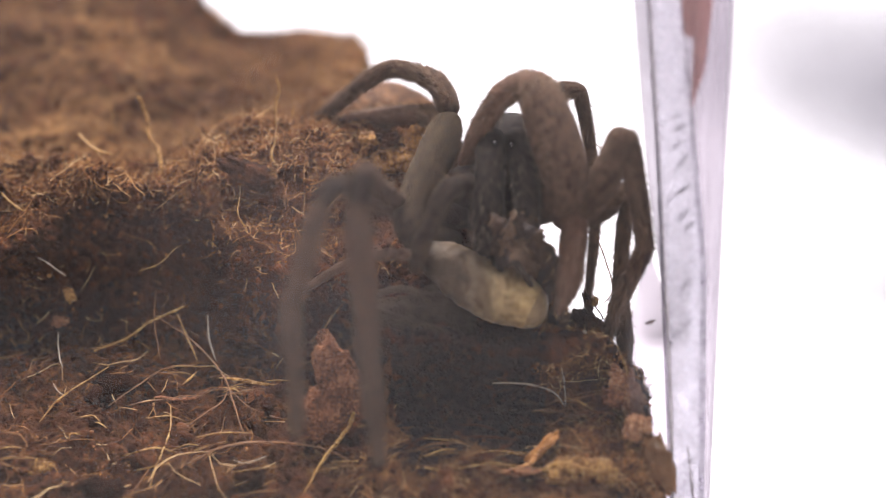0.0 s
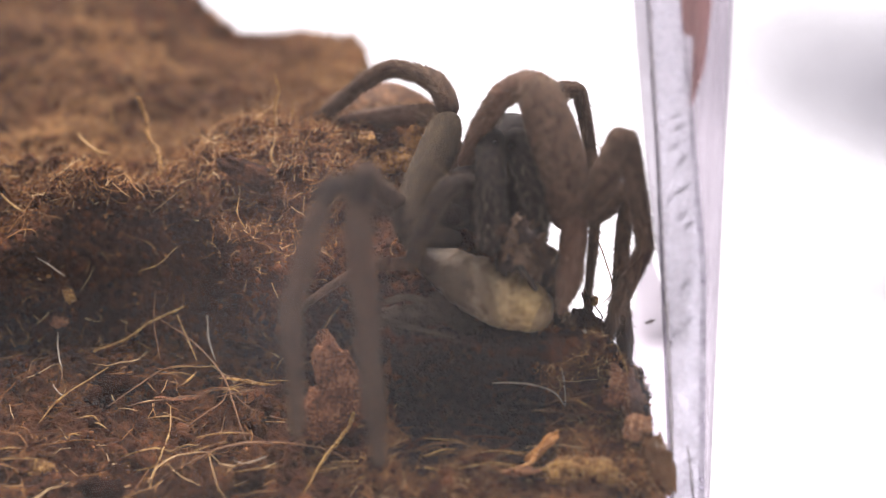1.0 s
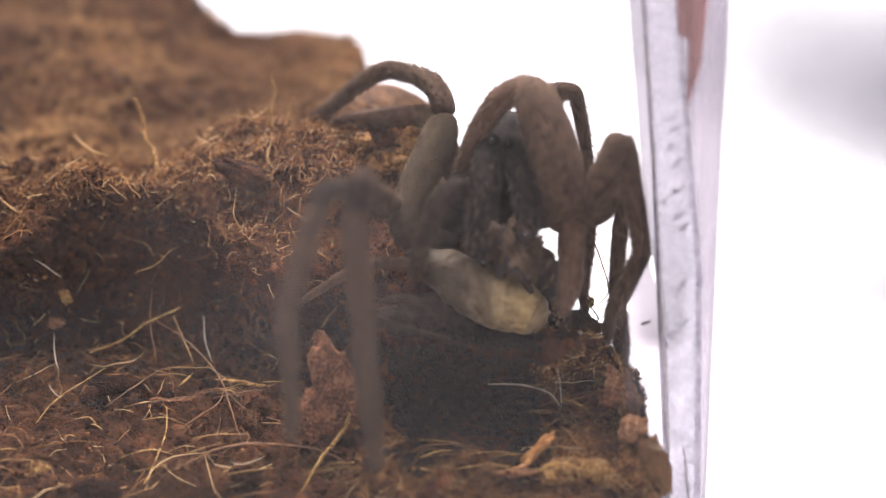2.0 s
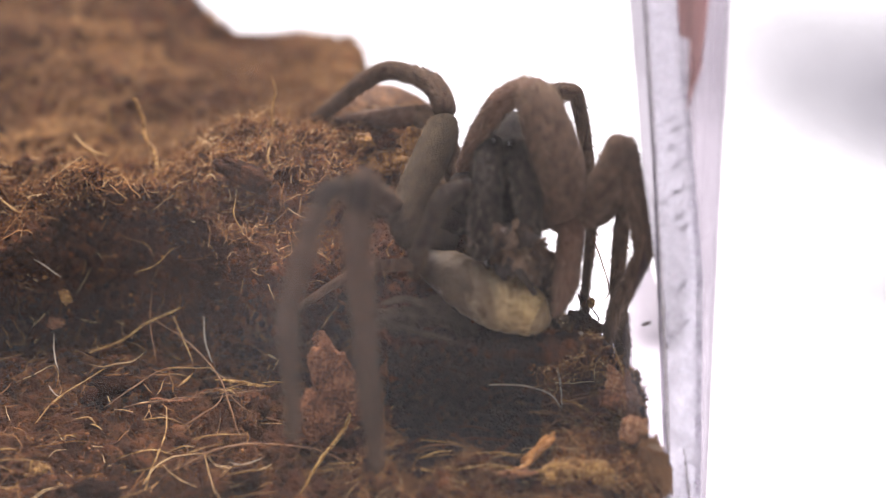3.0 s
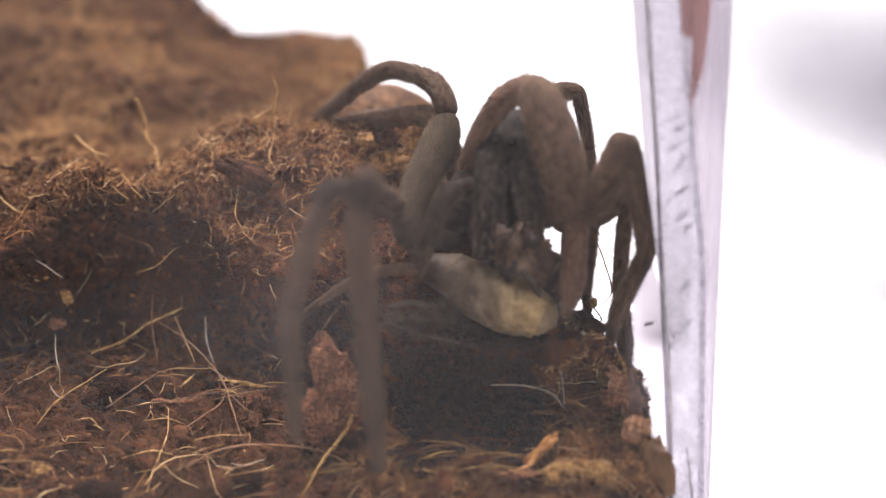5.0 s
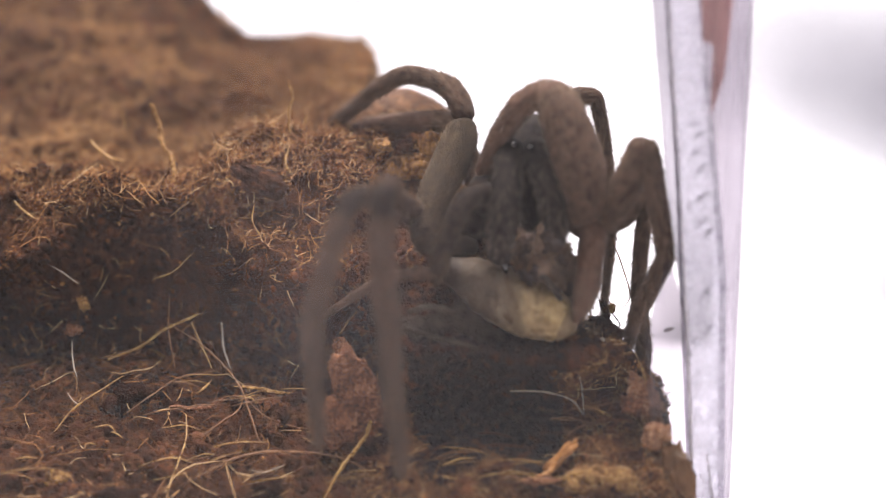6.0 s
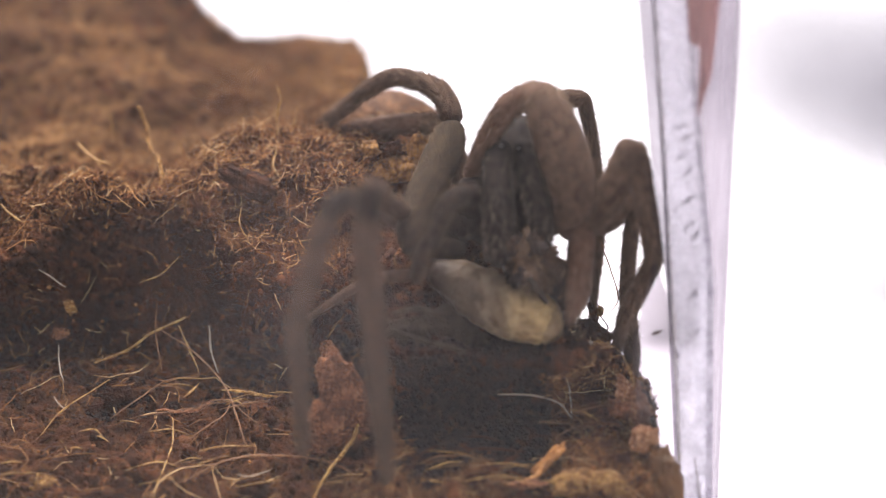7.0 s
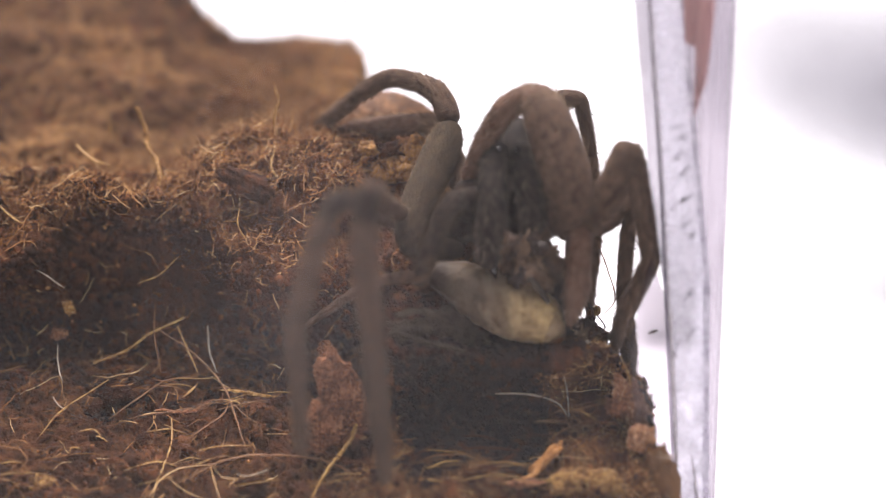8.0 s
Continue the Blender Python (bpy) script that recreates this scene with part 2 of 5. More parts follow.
BEVEL = plastic("clear_bevel", (0.0, 0.1), (0.69, 0.68, 0.71), (6, 6, 0.2), 0.1, None)
SMOKY = plastic("smoky_edge", (0.1, 0.5), (0.52, 0.5, 0.52), (3, 3, 0.6), 0.2, None)
# tint of a red-brown reflection, worn by a thin plate
REDSHINE = plastic("reddish_reflection", (0.05, 0.5), (0.82, 0.68, 0.66), (4, 4, 0.5), 0.2, None, (0.62, 0.42, 0.39))
PALEWALL = plastic("pale_plastic_wall", (0.0, 0.012), (0.8, 0.775, 0.81), (3, 3, 0.4), 0.1, None)
RUSTGREY = grainy("grey_glue", [(0.3, (0.22, 0.19, 0.19)), (0.7, (0.66, 0.64, 0.67))], 900, 0.6)


def faded_smudge():
    """Grey for the painted smudge on the backdrop, sheer towards its rim."""
    m, nt, b = material("pale_grey_smudge")
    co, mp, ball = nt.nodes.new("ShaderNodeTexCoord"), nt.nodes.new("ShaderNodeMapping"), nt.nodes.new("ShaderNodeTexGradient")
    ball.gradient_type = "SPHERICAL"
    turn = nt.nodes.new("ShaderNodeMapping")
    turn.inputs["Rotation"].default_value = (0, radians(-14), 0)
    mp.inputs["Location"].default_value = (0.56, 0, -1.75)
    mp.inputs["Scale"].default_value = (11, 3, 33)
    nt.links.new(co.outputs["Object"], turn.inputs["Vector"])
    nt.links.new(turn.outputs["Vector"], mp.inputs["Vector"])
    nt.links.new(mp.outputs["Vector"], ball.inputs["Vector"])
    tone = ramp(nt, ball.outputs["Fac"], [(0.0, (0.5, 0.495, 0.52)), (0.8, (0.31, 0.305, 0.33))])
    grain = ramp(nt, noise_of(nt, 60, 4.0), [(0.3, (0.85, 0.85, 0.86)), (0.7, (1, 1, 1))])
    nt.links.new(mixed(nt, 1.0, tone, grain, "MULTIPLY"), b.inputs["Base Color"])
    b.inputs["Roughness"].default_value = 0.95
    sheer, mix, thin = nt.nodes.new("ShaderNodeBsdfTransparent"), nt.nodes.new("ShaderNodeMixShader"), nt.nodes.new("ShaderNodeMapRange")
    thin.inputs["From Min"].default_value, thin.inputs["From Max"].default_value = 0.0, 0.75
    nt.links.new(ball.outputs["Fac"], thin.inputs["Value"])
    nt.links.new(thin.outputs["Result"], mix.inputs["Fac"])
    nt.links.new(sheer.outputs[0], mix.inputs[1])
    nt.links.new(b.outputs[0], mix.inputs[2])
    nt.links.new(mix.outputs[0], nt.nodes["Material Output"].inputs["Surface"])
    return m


SMUDGE = faded_smudge()
PAPER = grainy("white_paper", [(0.3, (0.80, 0.80, 0.81)), (0.7, (0.84, 0.84, 0.85))], 60, 0.9, depth=0.0001, relief=0.2)


# ---- building helpers ----
def empty(name, at, label, category, group=""):
    ob = new(name)
    ob.empty_display_size = 0.005
    ob.location = Vector(at) * MM
    ORIGIN[ob] = Vector(at) * MM
    return tagged(ob, label, category, group)


def finish(name, bm, mat, at=(0, 0, 0), parent=None, label="", smooth=True):
    """bm holds places of the world in millimetres; the object's origin goes to at."""
    at = Vector(at)
    for v in bm.verts:
        v.co = (v.co - at) * MM
    me = bpy.data.meshes.new(name)
    bm.to_mesh(me)
    bm.free()
    for p in me.polygons:
        p.use_smooth = smooth
    for m in (mat if isinstance(mat, (list, tuple)) else [mat]):
        me.materials.append(m)
    ob = new(name, me)
    ORIGIN[ob] = at * MM
    if parent:
        ob.parent = parent
        ob.location = ORIGIN[ob] - ORIGIN[parent]
    else:
        ob.location = ORIGIN[ob]
    return tagged(ob, label) if label else ob


def part(name, bm, mat, parent, label="", at=None, smooth=True):
    return finish(name, bm, mat, at if at is not None else ORIGIN[parent] / MM, parent, label, smooth)


def curve_through(points, steps):
    """A smooth line through the points (Catmull-Rom); each point is x, y, z, radius."""
    p = [np.array(q, float) for q in points]
    p = [2 * p[0] - p[1]] + p + [2 * p[-1] - p[-2]]
    out = []
    for i in range(1, len(p) - 2):
        for s in range(steps):
            t = s / steps
            out.append(0.5 * (2 * p[i] + (p[i + 1] - p[i - 1]) * t + (2 * p[i - 1] - 5 * p[i] + 4 * p[i + 1] - p[i + 2]) * t * t
                              + (3 * p[i] - p[i - 1] - 3 * p[i + 1] + p[i + 2]) * t ** 3))
    return out + [p[-2]]


def tube(bm, points, steps=5, sides=10, rough=0.0, flat=1.0, caps=True):
    """A round, uneven rod along a smooth line; the ends are rounded off."""
    line = curve_through(points, steps)
    if caps:
        a, b = line[0], line[-1]
        da, db = (line[0] - line[1])[:3], (line[-1] - line[-2])[:3]
        da, db = da / (np.linalg.norm(da) + 1e-9), db / (np.linalg.norm(db) + 1e-9)
        head = [np.r_[a[:3] + da * a[3] * math.sin(q), a[3] * max(math.cos(q), 0.06)] for q in (1.5, 1.1, 0.6)]
        tail = [np.r_[b[:3] + db * b[3] * math.sin(q), b[3] * max(math.cos(q), 0.06)] for q in (0.6, 1.1, 1.5)]
        line = head + line + tail
    side, rings = None, []
    for i, q in enumerate(line):
        d = Vector((line[min(i + 1, len(line) - 1)] - line[max(i - 1, 0)])[:3]).normalized()
        if side is None:
            side = d.orthogonal()
        side = (side - d * side.dot(d)).normalized()
        up = d.cross(side)
        ring = []
        for k in range(sides):
            a = 2 * math.pi * k / sides
            n = side * math.cos(a) + up * math.sin(a) * flat
            c = Vector(q[:3])
            r = q[3] * (1 + (rough * noise.noise((c + n * q[3]) * (0.8 / max(q[3], 0.05))) if rough else 0))
            ring.append(bm.verts.new(c + n * r))
        rings.append(ring)
    for a, b in zip(rings, rings[1:]):
        for k in range(sides):
            bm.faces.new((a[k], a[(k + 1) % sides], b[(k + 1) % sides], b[k]))
    bm.faces.new(rings[0][::-1])
    bm.faces.new(rings[-1])
    return bm


def blob(bm, at, radii, turn=(0, 0, 0), rough=0.1, scale=1.0, detail=3, shape=None):
    """An uneven ellipsoid; shape: a function that moves a place on the unit ball."""
    made = bmesh.ops.create_icosphere(bm, subdivisions=detail, radius=1.0)["verts"]
    m = Euler([radians(a) for a in turn]).to_matrix()
    for v in made:
        c = v.co.copy()
        if shape:
            c = shape(c)
        k = 1 + rough * noise.fractal(v.co * scale + Vector(at), 0.6, 2.0, 5)
        v.co = m @ Vector((c.x * radii[0], c.y * radii[1], c.z * radii[2])) * k + Vector(at)
    return bm


def spikes(bm, line, count, length, rng, thin=0.034, lean=0.6, slot=0):
    """Fine bristles that stand off a rod, leaning towards its tip."""
    for _ in range(count):
        i = rng.randrange(len(line) - 1)
        f = rng.random()
        q = line[i] * (1 - f) + line[i + 1] * f
        d = Vector((line[i + 1] - line[i])[:3]).normalized()
        s = d.orthogonal().normalized()
        s = Matrix.Rotation(rng.random() * 6.283, 3, d) @ s
        root = Vector(q[:3]) + s * q[3] * 0.92
        tip = root + (s + d * lean * rng.uniform(0.5, 1.6)).normalized() * length * rng.uniform(0.5, 1.3)
        w = d.cross(s) * thin
        e = d * thin
        vs = [bm.verts.new(x) for x in (root + w, root - w * 0.6 + e, root - w * 0.6 - e, tip)]
        for tri in ((0, 1, 3), (1, 2, 3), (2, 0, 3)):
            bm.faces.new([vs[k] for k in tri]).material_index = slot


def slab(bm, corners, depth):
    """A flat plate: corners of its front in order, and the way to its back."""
    a = [bm.verts.new(c) for c in corners]
    b = [bm.verts.new(Vector(c) + Vector(depth)) for c in corners]
    n = len(a)
    bm.faces.new(a)
    bm.faces.new(b[::-1])
    for k in range(n):
        bm.faces.new((a[k], b[k], b[(k + 1) % n], a[(k + 1) % n]))
    return bm


def step(a, b, x):
    t = np.clip((x - a) / (b - a), 0, 1)
    return t * t * (3 - 2 * t)


# ---- table and white paper ----
def paper():
    """White paper that lies on the table and rises behind the box."""
    bm = bmesh.new()
    nx, ny = 40, 80
    grid = []
    for j in range(ny + 1):
        v = j / ny
        row = []
        for i in range(nx + 1):
            x = -420 + 840 * i / nx
            if v < 0.45:
                y, z = -300 + 480 * v / 0.45, 0.0
            elif v < 0.65:
                a = (v - 0.45) / 0.2 * math.pi / 2
                y, z = 180 + 120 * math.sin(a), 120 - 120 * math.cos(a)
            else:
                y, z = 300, 120 + 420 * (v - 0.65) / 0.35
            row.append(bm.verts.new((x, y, z)))
        grid.append(row)
    for j in range(ny):
        for i in range(nx):
            bm.faces.new((grid[j][i], grid[j][i + 1], grid[j + 1][i + 1], grid[j + 1][i]))
    ob = finish("backdrop", bm, PAPER)
    tagged(ob, "bright white paper under and behind the box", "paper", kind="structure")


paper()


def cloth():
    """An added sheet against the rising paper that paints a grey smudge beside the box."""
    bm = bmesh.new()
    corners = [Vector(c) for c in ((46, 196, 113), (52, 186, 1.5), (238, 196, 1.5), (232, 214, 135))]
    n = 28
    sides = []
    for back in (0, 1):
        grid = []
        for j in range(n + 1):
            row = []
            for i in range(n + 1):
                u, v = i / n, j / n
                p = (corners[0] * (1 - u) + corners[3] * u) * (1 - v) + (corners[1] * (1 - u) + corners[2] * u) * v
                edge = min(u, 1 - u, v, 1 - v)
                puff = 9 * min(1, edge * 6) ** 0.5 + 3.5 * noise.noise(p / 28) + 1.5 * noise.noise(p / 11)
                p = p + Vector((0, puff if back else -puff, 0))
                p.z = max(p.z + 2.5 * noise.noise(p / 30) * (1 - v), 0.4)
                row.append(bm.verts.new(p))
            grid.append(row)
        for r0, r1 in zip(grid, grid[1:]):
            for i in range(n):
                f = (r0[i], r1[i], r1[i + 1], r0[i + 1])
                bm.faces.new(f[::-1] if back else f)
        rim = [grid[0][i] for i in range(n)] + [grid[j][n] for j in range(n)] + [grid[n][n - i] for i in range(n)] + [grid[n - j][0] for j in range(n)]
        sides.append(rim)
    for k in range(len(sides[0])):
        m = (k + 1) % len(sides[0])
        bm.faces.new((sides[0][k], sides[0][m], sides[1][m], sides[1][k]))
    ob = finish("smudge_sheet", bm, SMUDGE, (170, 196, 0.4))
    tagged(ob, "added grey sheet that makes the soft smudge on the paper", "cloth")


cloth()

# ---- the clear box ----
BOX_LEFT, BOX_BACK, BOX_TOP = -92.0, 104.0, 118.0
FRONT = -8.0


def wall_x(y):
    """The inner face of the right side, which runs straight and then turns in towards the back."""
    y = np.asarray(y, float)
    return 20.4 - 6.0 * step(6, 34, y) - 29.5 * np.clip((y - 24) / 80, 0, 1) ** 1.15


def pane_y(x):
    """The inner face of the front, which bows out towards its middle."""
    return FRONT - 4.2 * float(step(15, -3, x))


def terrarium():
    box = empty("terrarium_box", (-35, 45, 0), "clear scratched plastic box with damp soil, standing on white paper", "terrarium")
    bm = bmesh.new()
    xs = np.linspace(BOX_LEFT, 19.0, 60)
    rows = [[bm.verts.new((x, pane_y(x) - d, z)) for x in xs] for d in (0, 1.6) for z in (0.4, BOX_TOP)]
    for a, b in ((0, 1), (1, 3), (3, 2), (2, 0)):
        for k in range(len(xs) - 1):
            bm.faces.new((rows[a][k], rows[a][k + 1], rows[b][k + 1], rows[b][k]))
    for k in (0, -1):
        bm.faces.new((rows[0][k], rows[1][k], rows[3][k], rows[2][k]))
    bmesh.ops.recalc_face_normals(bm, faces=bm.faces)
    pane = part("front_pane", bm, PANE, box, "clear bowed plastic pane with a dusty film")
    pane.visible_shadow = False
    bm = bmesh.new()
    ys = np.linspace(FRONT, BOX_BACK, 24)
    inner = [(float(wall_x(y)), y) for y in ys]
    outer = [(x + 1.6, y) for x, y in inner]
    low = [[bm.verts.new((x, y, 0.4)) for x, y in line] for line in (inner, outer)]
    high = [[bm.verts.new((x + 1.2, y, BOX_TOP)) for x, y in line] for line in (inner, outer)]
    for k in range(len(ys) - 1):
        bm.faces.new((low[0][k], low[0][k + 1], high[0][k + 1], high[0][k]))
        bm.faces.new((low[1][k + 1], low[1][k], high[1][k], high[1][k + 1]))
        bm.faces.new((high[0][k], high[0][k + 1], high[1][k + 1], high[1][k]))
    pane = part("side_pane", bm, SIDEPANE, box, "clear plastic side wall that bends inwards")
    pane.visible_shadow = False
    bm = slab(bmesh.new(), [(BOX_LEFT, BOX_BACK, 0.4), (-13, BOX_BACK, 0.4), (-13, BOX_BACK, BOX_TOP), (BOX_LEFT, BOX_BACK, BOX_TOP)], (0, 1.6, 0))
    pane = part("back_pane", bm, SIDEPANE, box, smooth=False)
    pane.visible_shadow = False
    bm = slab(bmesh.new(), [(BOX_LEFT, FRONT - 4.2, 0.4), (BOX_LEFT, BOX_BACK, 0.4), (BOX_LEFT, BOX_BACK, BOX_TOP), (BOX_LEFT, FRONT - 4.2, BOX_TOP)], (-1.6, 0, 0))
    pane = part("left_pane", bm, SIDEPANE, box, smooth=False)
    pane.visible_shadow = False
    bm = slab(bmesh.new(), [(BOX_LEFT, FRONT - 4.2, 0.4), (-3, FRONT - 4.2, 0.4), (8, FRONT - 1.6, 0.4), (20, FRONT, 0.4), (-13, BOX_BACK, 0.4), (BOX_LEFT, BOX_BACK, 0.4)], (0, 0, 1.5))
    part("base_plate", bm, SIDEPANE, box, smooth=False)
    c = Vector((-10.8, -12.1, 61.0))
    bm = bmesh.new()
    bmesh.ops.create_circle(bm, cap_ends=True, segments=48, radius=15.5, matrix=Matrix.Translation(c) @ Matrix.Rotation(math.pi / 2, 4, "X"))
    bmesh.ops.solidify(bm, geom=bm.faces[:], thickness=0.04)
    patch = part("fog_patch", bm, FOG, box, "faint breath of fog on the pane", at=c)
    patch.visible_shadow = False
    # the thick front corner: a sawn, frosted edge and the clear flank beside it
    bm = slab(bmesh.new(), [(22.12, 4.31, 27.99), (24.76, 4.31, 27.99), (23.73, 4.31, 56.28), (20.39, 4.31, 82.96), (17.52, 4.31, 82.96), (19.24, 4.31, 65.48)], (0, 2.0, 0))
    part("sawn_edge", bm, FROST, box, "frosted sawn edge of the plastic", smooth=False)
    bm = slab(bmesh.new(), [(24.88, 4.31, 27.99), (25.11, 4.31, 27.99), (24.99, 4.31, 56.28), (24.99, 4.31, 82.96), (20.51, 4.31, 82.96), (23.84, 4.31, 56.28)], (0, 3.0, 0))
    part("corner_flank", bm, STREAKED, box, "streaked clear plastic flank", smooth=False)
    bm = slab(bmesh.new(), [(20.39, 4.77, 52.03), (19.24, 4.77, 65.37), (17.52, 4.77, 82.96), (16.25, 4.77, 82.96), (18.21, 4.77, 65.37)], (0, 1.0, 0))
    part("inner_bevel", bm, BEVEL, box, "clear bevel inside the corner", smooth=False)
    bm = slab(bmesh.new(), [(20.3, 4.9, 53.5), (20.75, 4.9, 47.0), (22.1, 4.9, 28.0), (18.6, 4.9, 28.0), (17.6, 4.9, 42.0), (16.9, 4.9, 50.0), (18.6, 4.9, 58.0)], (0, 0.8, 0))
    part("inner_strip", bm, PALEWALL, box, "pale clear plastic strip inside the corner", smooth=False)
    # thin red plate that paints a reflection at the flank's top
    bm = slab(bmesh.new(), [(21.66, 3.97, 70.89), (22.69, 3.97, 74.34), (23.27, 3.97, 82.85), (20.16, 3.97, 82.85), (20.74, 3.97, 77.21), (21.66, 3.97, 76.87)], (0, 0.25, 0))
    part("red_reflection", bm, REDSHINE, box, "dull red reflection painted on the plastic corner", smooth=False)
    # the far upright corner
    bm = slab(bmesh.new(), [(-16.0, 101.0, 80.9), (-14.9, 101.0, 80.9), (-16.6, 101.0, 91.1), (-18.1, 101.0, 91.1)], (0, 1.5, 0))
    part("back_edge", bm, SMOKY, box, smooth=False)
    line = [(*(17.4, 4.08, 82.85), 0.069), (*(18.32, 4.08, 73.3), 0.115), (*(19.13, 4.08, 65.48), 0.057), (*(19.93, 4.08, 56.28), 0.103), (*(20.62, 4.08, 47.89), 0.138), (*(22.0, 4.08, 28.11), 0.069)]
    part("glue_seam", tube(bmesh.new(), line, 12, 6, 1.4), RUSTGREY, box, "thin dirty glue seam down the corner")
    line = [(*(24.88, 4.08, 82.85), 0.034), (*(24.88, 4.08, 68.47), 0.04), (*(24.88, 4.08, 56.28), 0.034), (*(24.88, 4.08, 39.26), 0.034), (*(24.88, 4.08, 28.11), 0.034)]
    part("outer_edge", tube(bmesh.new(), line, 10, 6), RUSTGREY, box, "thin grey outline of the plastic corner")
    line = [(*(22.69, 4.08, 39.72), 0.057), (*(23.04, 4.08, 37.31), 0.103), (*(23.5, 4.08, 34.32), 0.069)]
    part("glue_seam", tube(bmesh.new(), line, 8, 6, 1.2), RUSTGREY, box, "thin dirty glue seam down the corner")
    for a, b in (((19.59, 4.08, 69.74), (20.85, 4.08, 70.31)), ((20.05, 4.08, 68.7), (21.31, 4.08, 69.51)), ((19.93, 4.08, 67.09), (20.85, 4.08, 67.9)), ((20.51, 4.08, 65.48), (21.54, 4.08, 66.75)), ((20.39, 4.08, 63.07), (22.0, 4.08, 64.22)),
                 ((20.74, 4.08, 60.88), (21.77, 4.08, 61.8)), ((21.43, 4.08, 59.85), (22.23, 4.08, 60.88)), ((19.82, 4.08, 62.49), (20.28, 4.08, 62.95)), ((21.2, 4.08, 54.21), (22.46, 4.08, 55.82)), ((21.66, 4.08, 50.88), (22.81, 4.08, 52.14))):
        m = [(p + q) / 2 for p, q in zip(a, b)]
        bm = tube(bmesh.new(), [(*a, 0.05), (*m, 0.22), (*b, 0.06)], 6, 8, 0.5)
        part("saw_mark", bm, SAWN, box, "faint slanting saw mark in the plastic", at=m).visible_shadow = False
    rng = random.Random(4)
    for at, size in (((19.24, 6.38, 50.99), (0.5, 0.1, 0.14)), ((21.2, 6.38, 48.92), (0.16, 0.1, 0.55)), ((21.2, 6.38, 47.66), (0.2, 0.12, 0.22)),
                     ((9.24, 6.38, 75.03), (0.1, 0.06, 0.1)), ((4.87, 6.38, 72.73), (0.1, 0.06, 0.13)), ((19.24, 6.38, 46.74), (0.1, 0.06, 0.1)),
                     ((21.54, 6.38, 42.6), (0.12, 0.08, 0.12)), ((17.06, 6.38, 76.06), (0.08, 0.06, 0.08)), ((21.54, 6.38, 49.96), (0.1, 0.06, 0.5)), ((20.74, 6.38, 52.37), (0.09, 0.06, 0.4)), ((20.51, 6.38, 54.79), (0.07, 0.05, 0.35)), ((20.97, 6.38, 50.53), (0.12, 0.08, 0.3)), ((21.54, 6.38, 44.55), (0.07, 0.05, 0.3))):
        bm = blob(bmesh.new(), at, size, (0, rng.uniform(-30, 10), 0), 0.35, 1.5, 2)
        part("dirt_speck", bm, SOIL, box, "dark speck of dirt stuck to the plastic", at=at)


terrarium()

# ---- soil ----
HOLLOW = [(-10.5, 29.3), (4, 35.5), (18, 41.8), (24, 43.5), (25, 51), (21.5, 57.5), (25.6, 64.2), (30, 67.6), (40, 65.8), (60, 69), (78, 74), (103, 79.5)]
SHELF = [(-6.5, 31), (2, 35.8), (6, 38.4), (10, 39.2), (12, 43), (8, 48.3), (13, 49.4), (22, 46), (32, 43), (60, 42), (78, 42), (103, 42)]


def soil_at(x, v):
    """The soil's surface: x across in millimetres, v from the front (0) to the back (1)."""
    x, v = np.asarray(x, float), np.asarray(v, float)
    knots = np.array([0, 0.13, 0.3, 0.37, 0.45, 0.53, 0.6, 0.69, 0.76, 0.85, 0.92, 1.0])
    near, far = step(-10, -4, x), step(-3, 3.5, x + 11 * step(0.72, 0.8, v))
    side = near + (far - near) * step(0.55, 0.63, v)
    ly, lz = (np.interp(v, knots, [q[k] for q in HOLLOW]) for k in (0, 1))
    ry, rz = (np.interp(v, knots, [q[k] for q in SHELF]) for k in (0, 1))
    y, z = ly + (ry - ly) * side, lz + (rz - lz) * side
    arch = np.exp(-((v - 0.52) / 0.07) ** 2) * (1 - side)
    roof = np.exp(-((x + 33.0) / 9.0) ** 4)
    low = step(-26, -17, x)
    y, z = y + arch * (3.5 * roof - 1.0 - 4.5 * low), z + arch * (6.5 * roof - 2.0 - 1.5 * low)
    z = z + 13 * far * (1 - step(1.5, 14, x)) * np.exp(-((v - 0.68) / 0.06) ** 2)
    z = z + 2.2 * np.exp(-((x - 13.5) / 2.6) ** 2 - ((y - 5.5) / 2.4) ** 2) + 1.6 * np.exp(-((x - 17.5) / 1.8) ** 2 - ((y - 3) / 2) ** 2)
    z = z - 9 * step(15, 20.5, x) * step(0.36, 0.5, v) * step(0.75, 0.62, v)
    lump = np.array([noise.noise(Vector((q / 9.0, w * 4.0, 3.7))) for q, w in zip(x.ravel(), v.ravel())]).reshape(x.shape)
    y, z = y + 2.2 * lump * step(0.4, 0.52, v), z + 2.0 * lump * step(0.45, 0.55, v) * step(0.75, 0.62, v)
    z = z + 11 * step(-36, -50, x - 0.06 * (y - 100)) * step(0.8, 1.0, v)
    z = z + 1.8 * np.exp(-((x + 6) / 5.5) ** 2 - ((y - 33) / 7) ** 2)
    z = z - 4.4 * step(-23, -34, x) * step(0.53, 0.66, v) * step(0.9, 0.76, v)
    z = z + 1.0 * step(-27, -22, x) * step(-6, -11, x) * np.exp(-((v - 0.735) / 0.05) ** 2)
    return np.minimum(x, wall_x(y) - 0.5), y, z


def rugged(co):
    p = Vector(co)
    return (1.9 * noise.noise(p / 7.5) + 1.3 * noise.noise(p / 3.0) + 0.6 * noise.noise(p / 1.1) + 0.3 * noise.noise(p / 0.5))


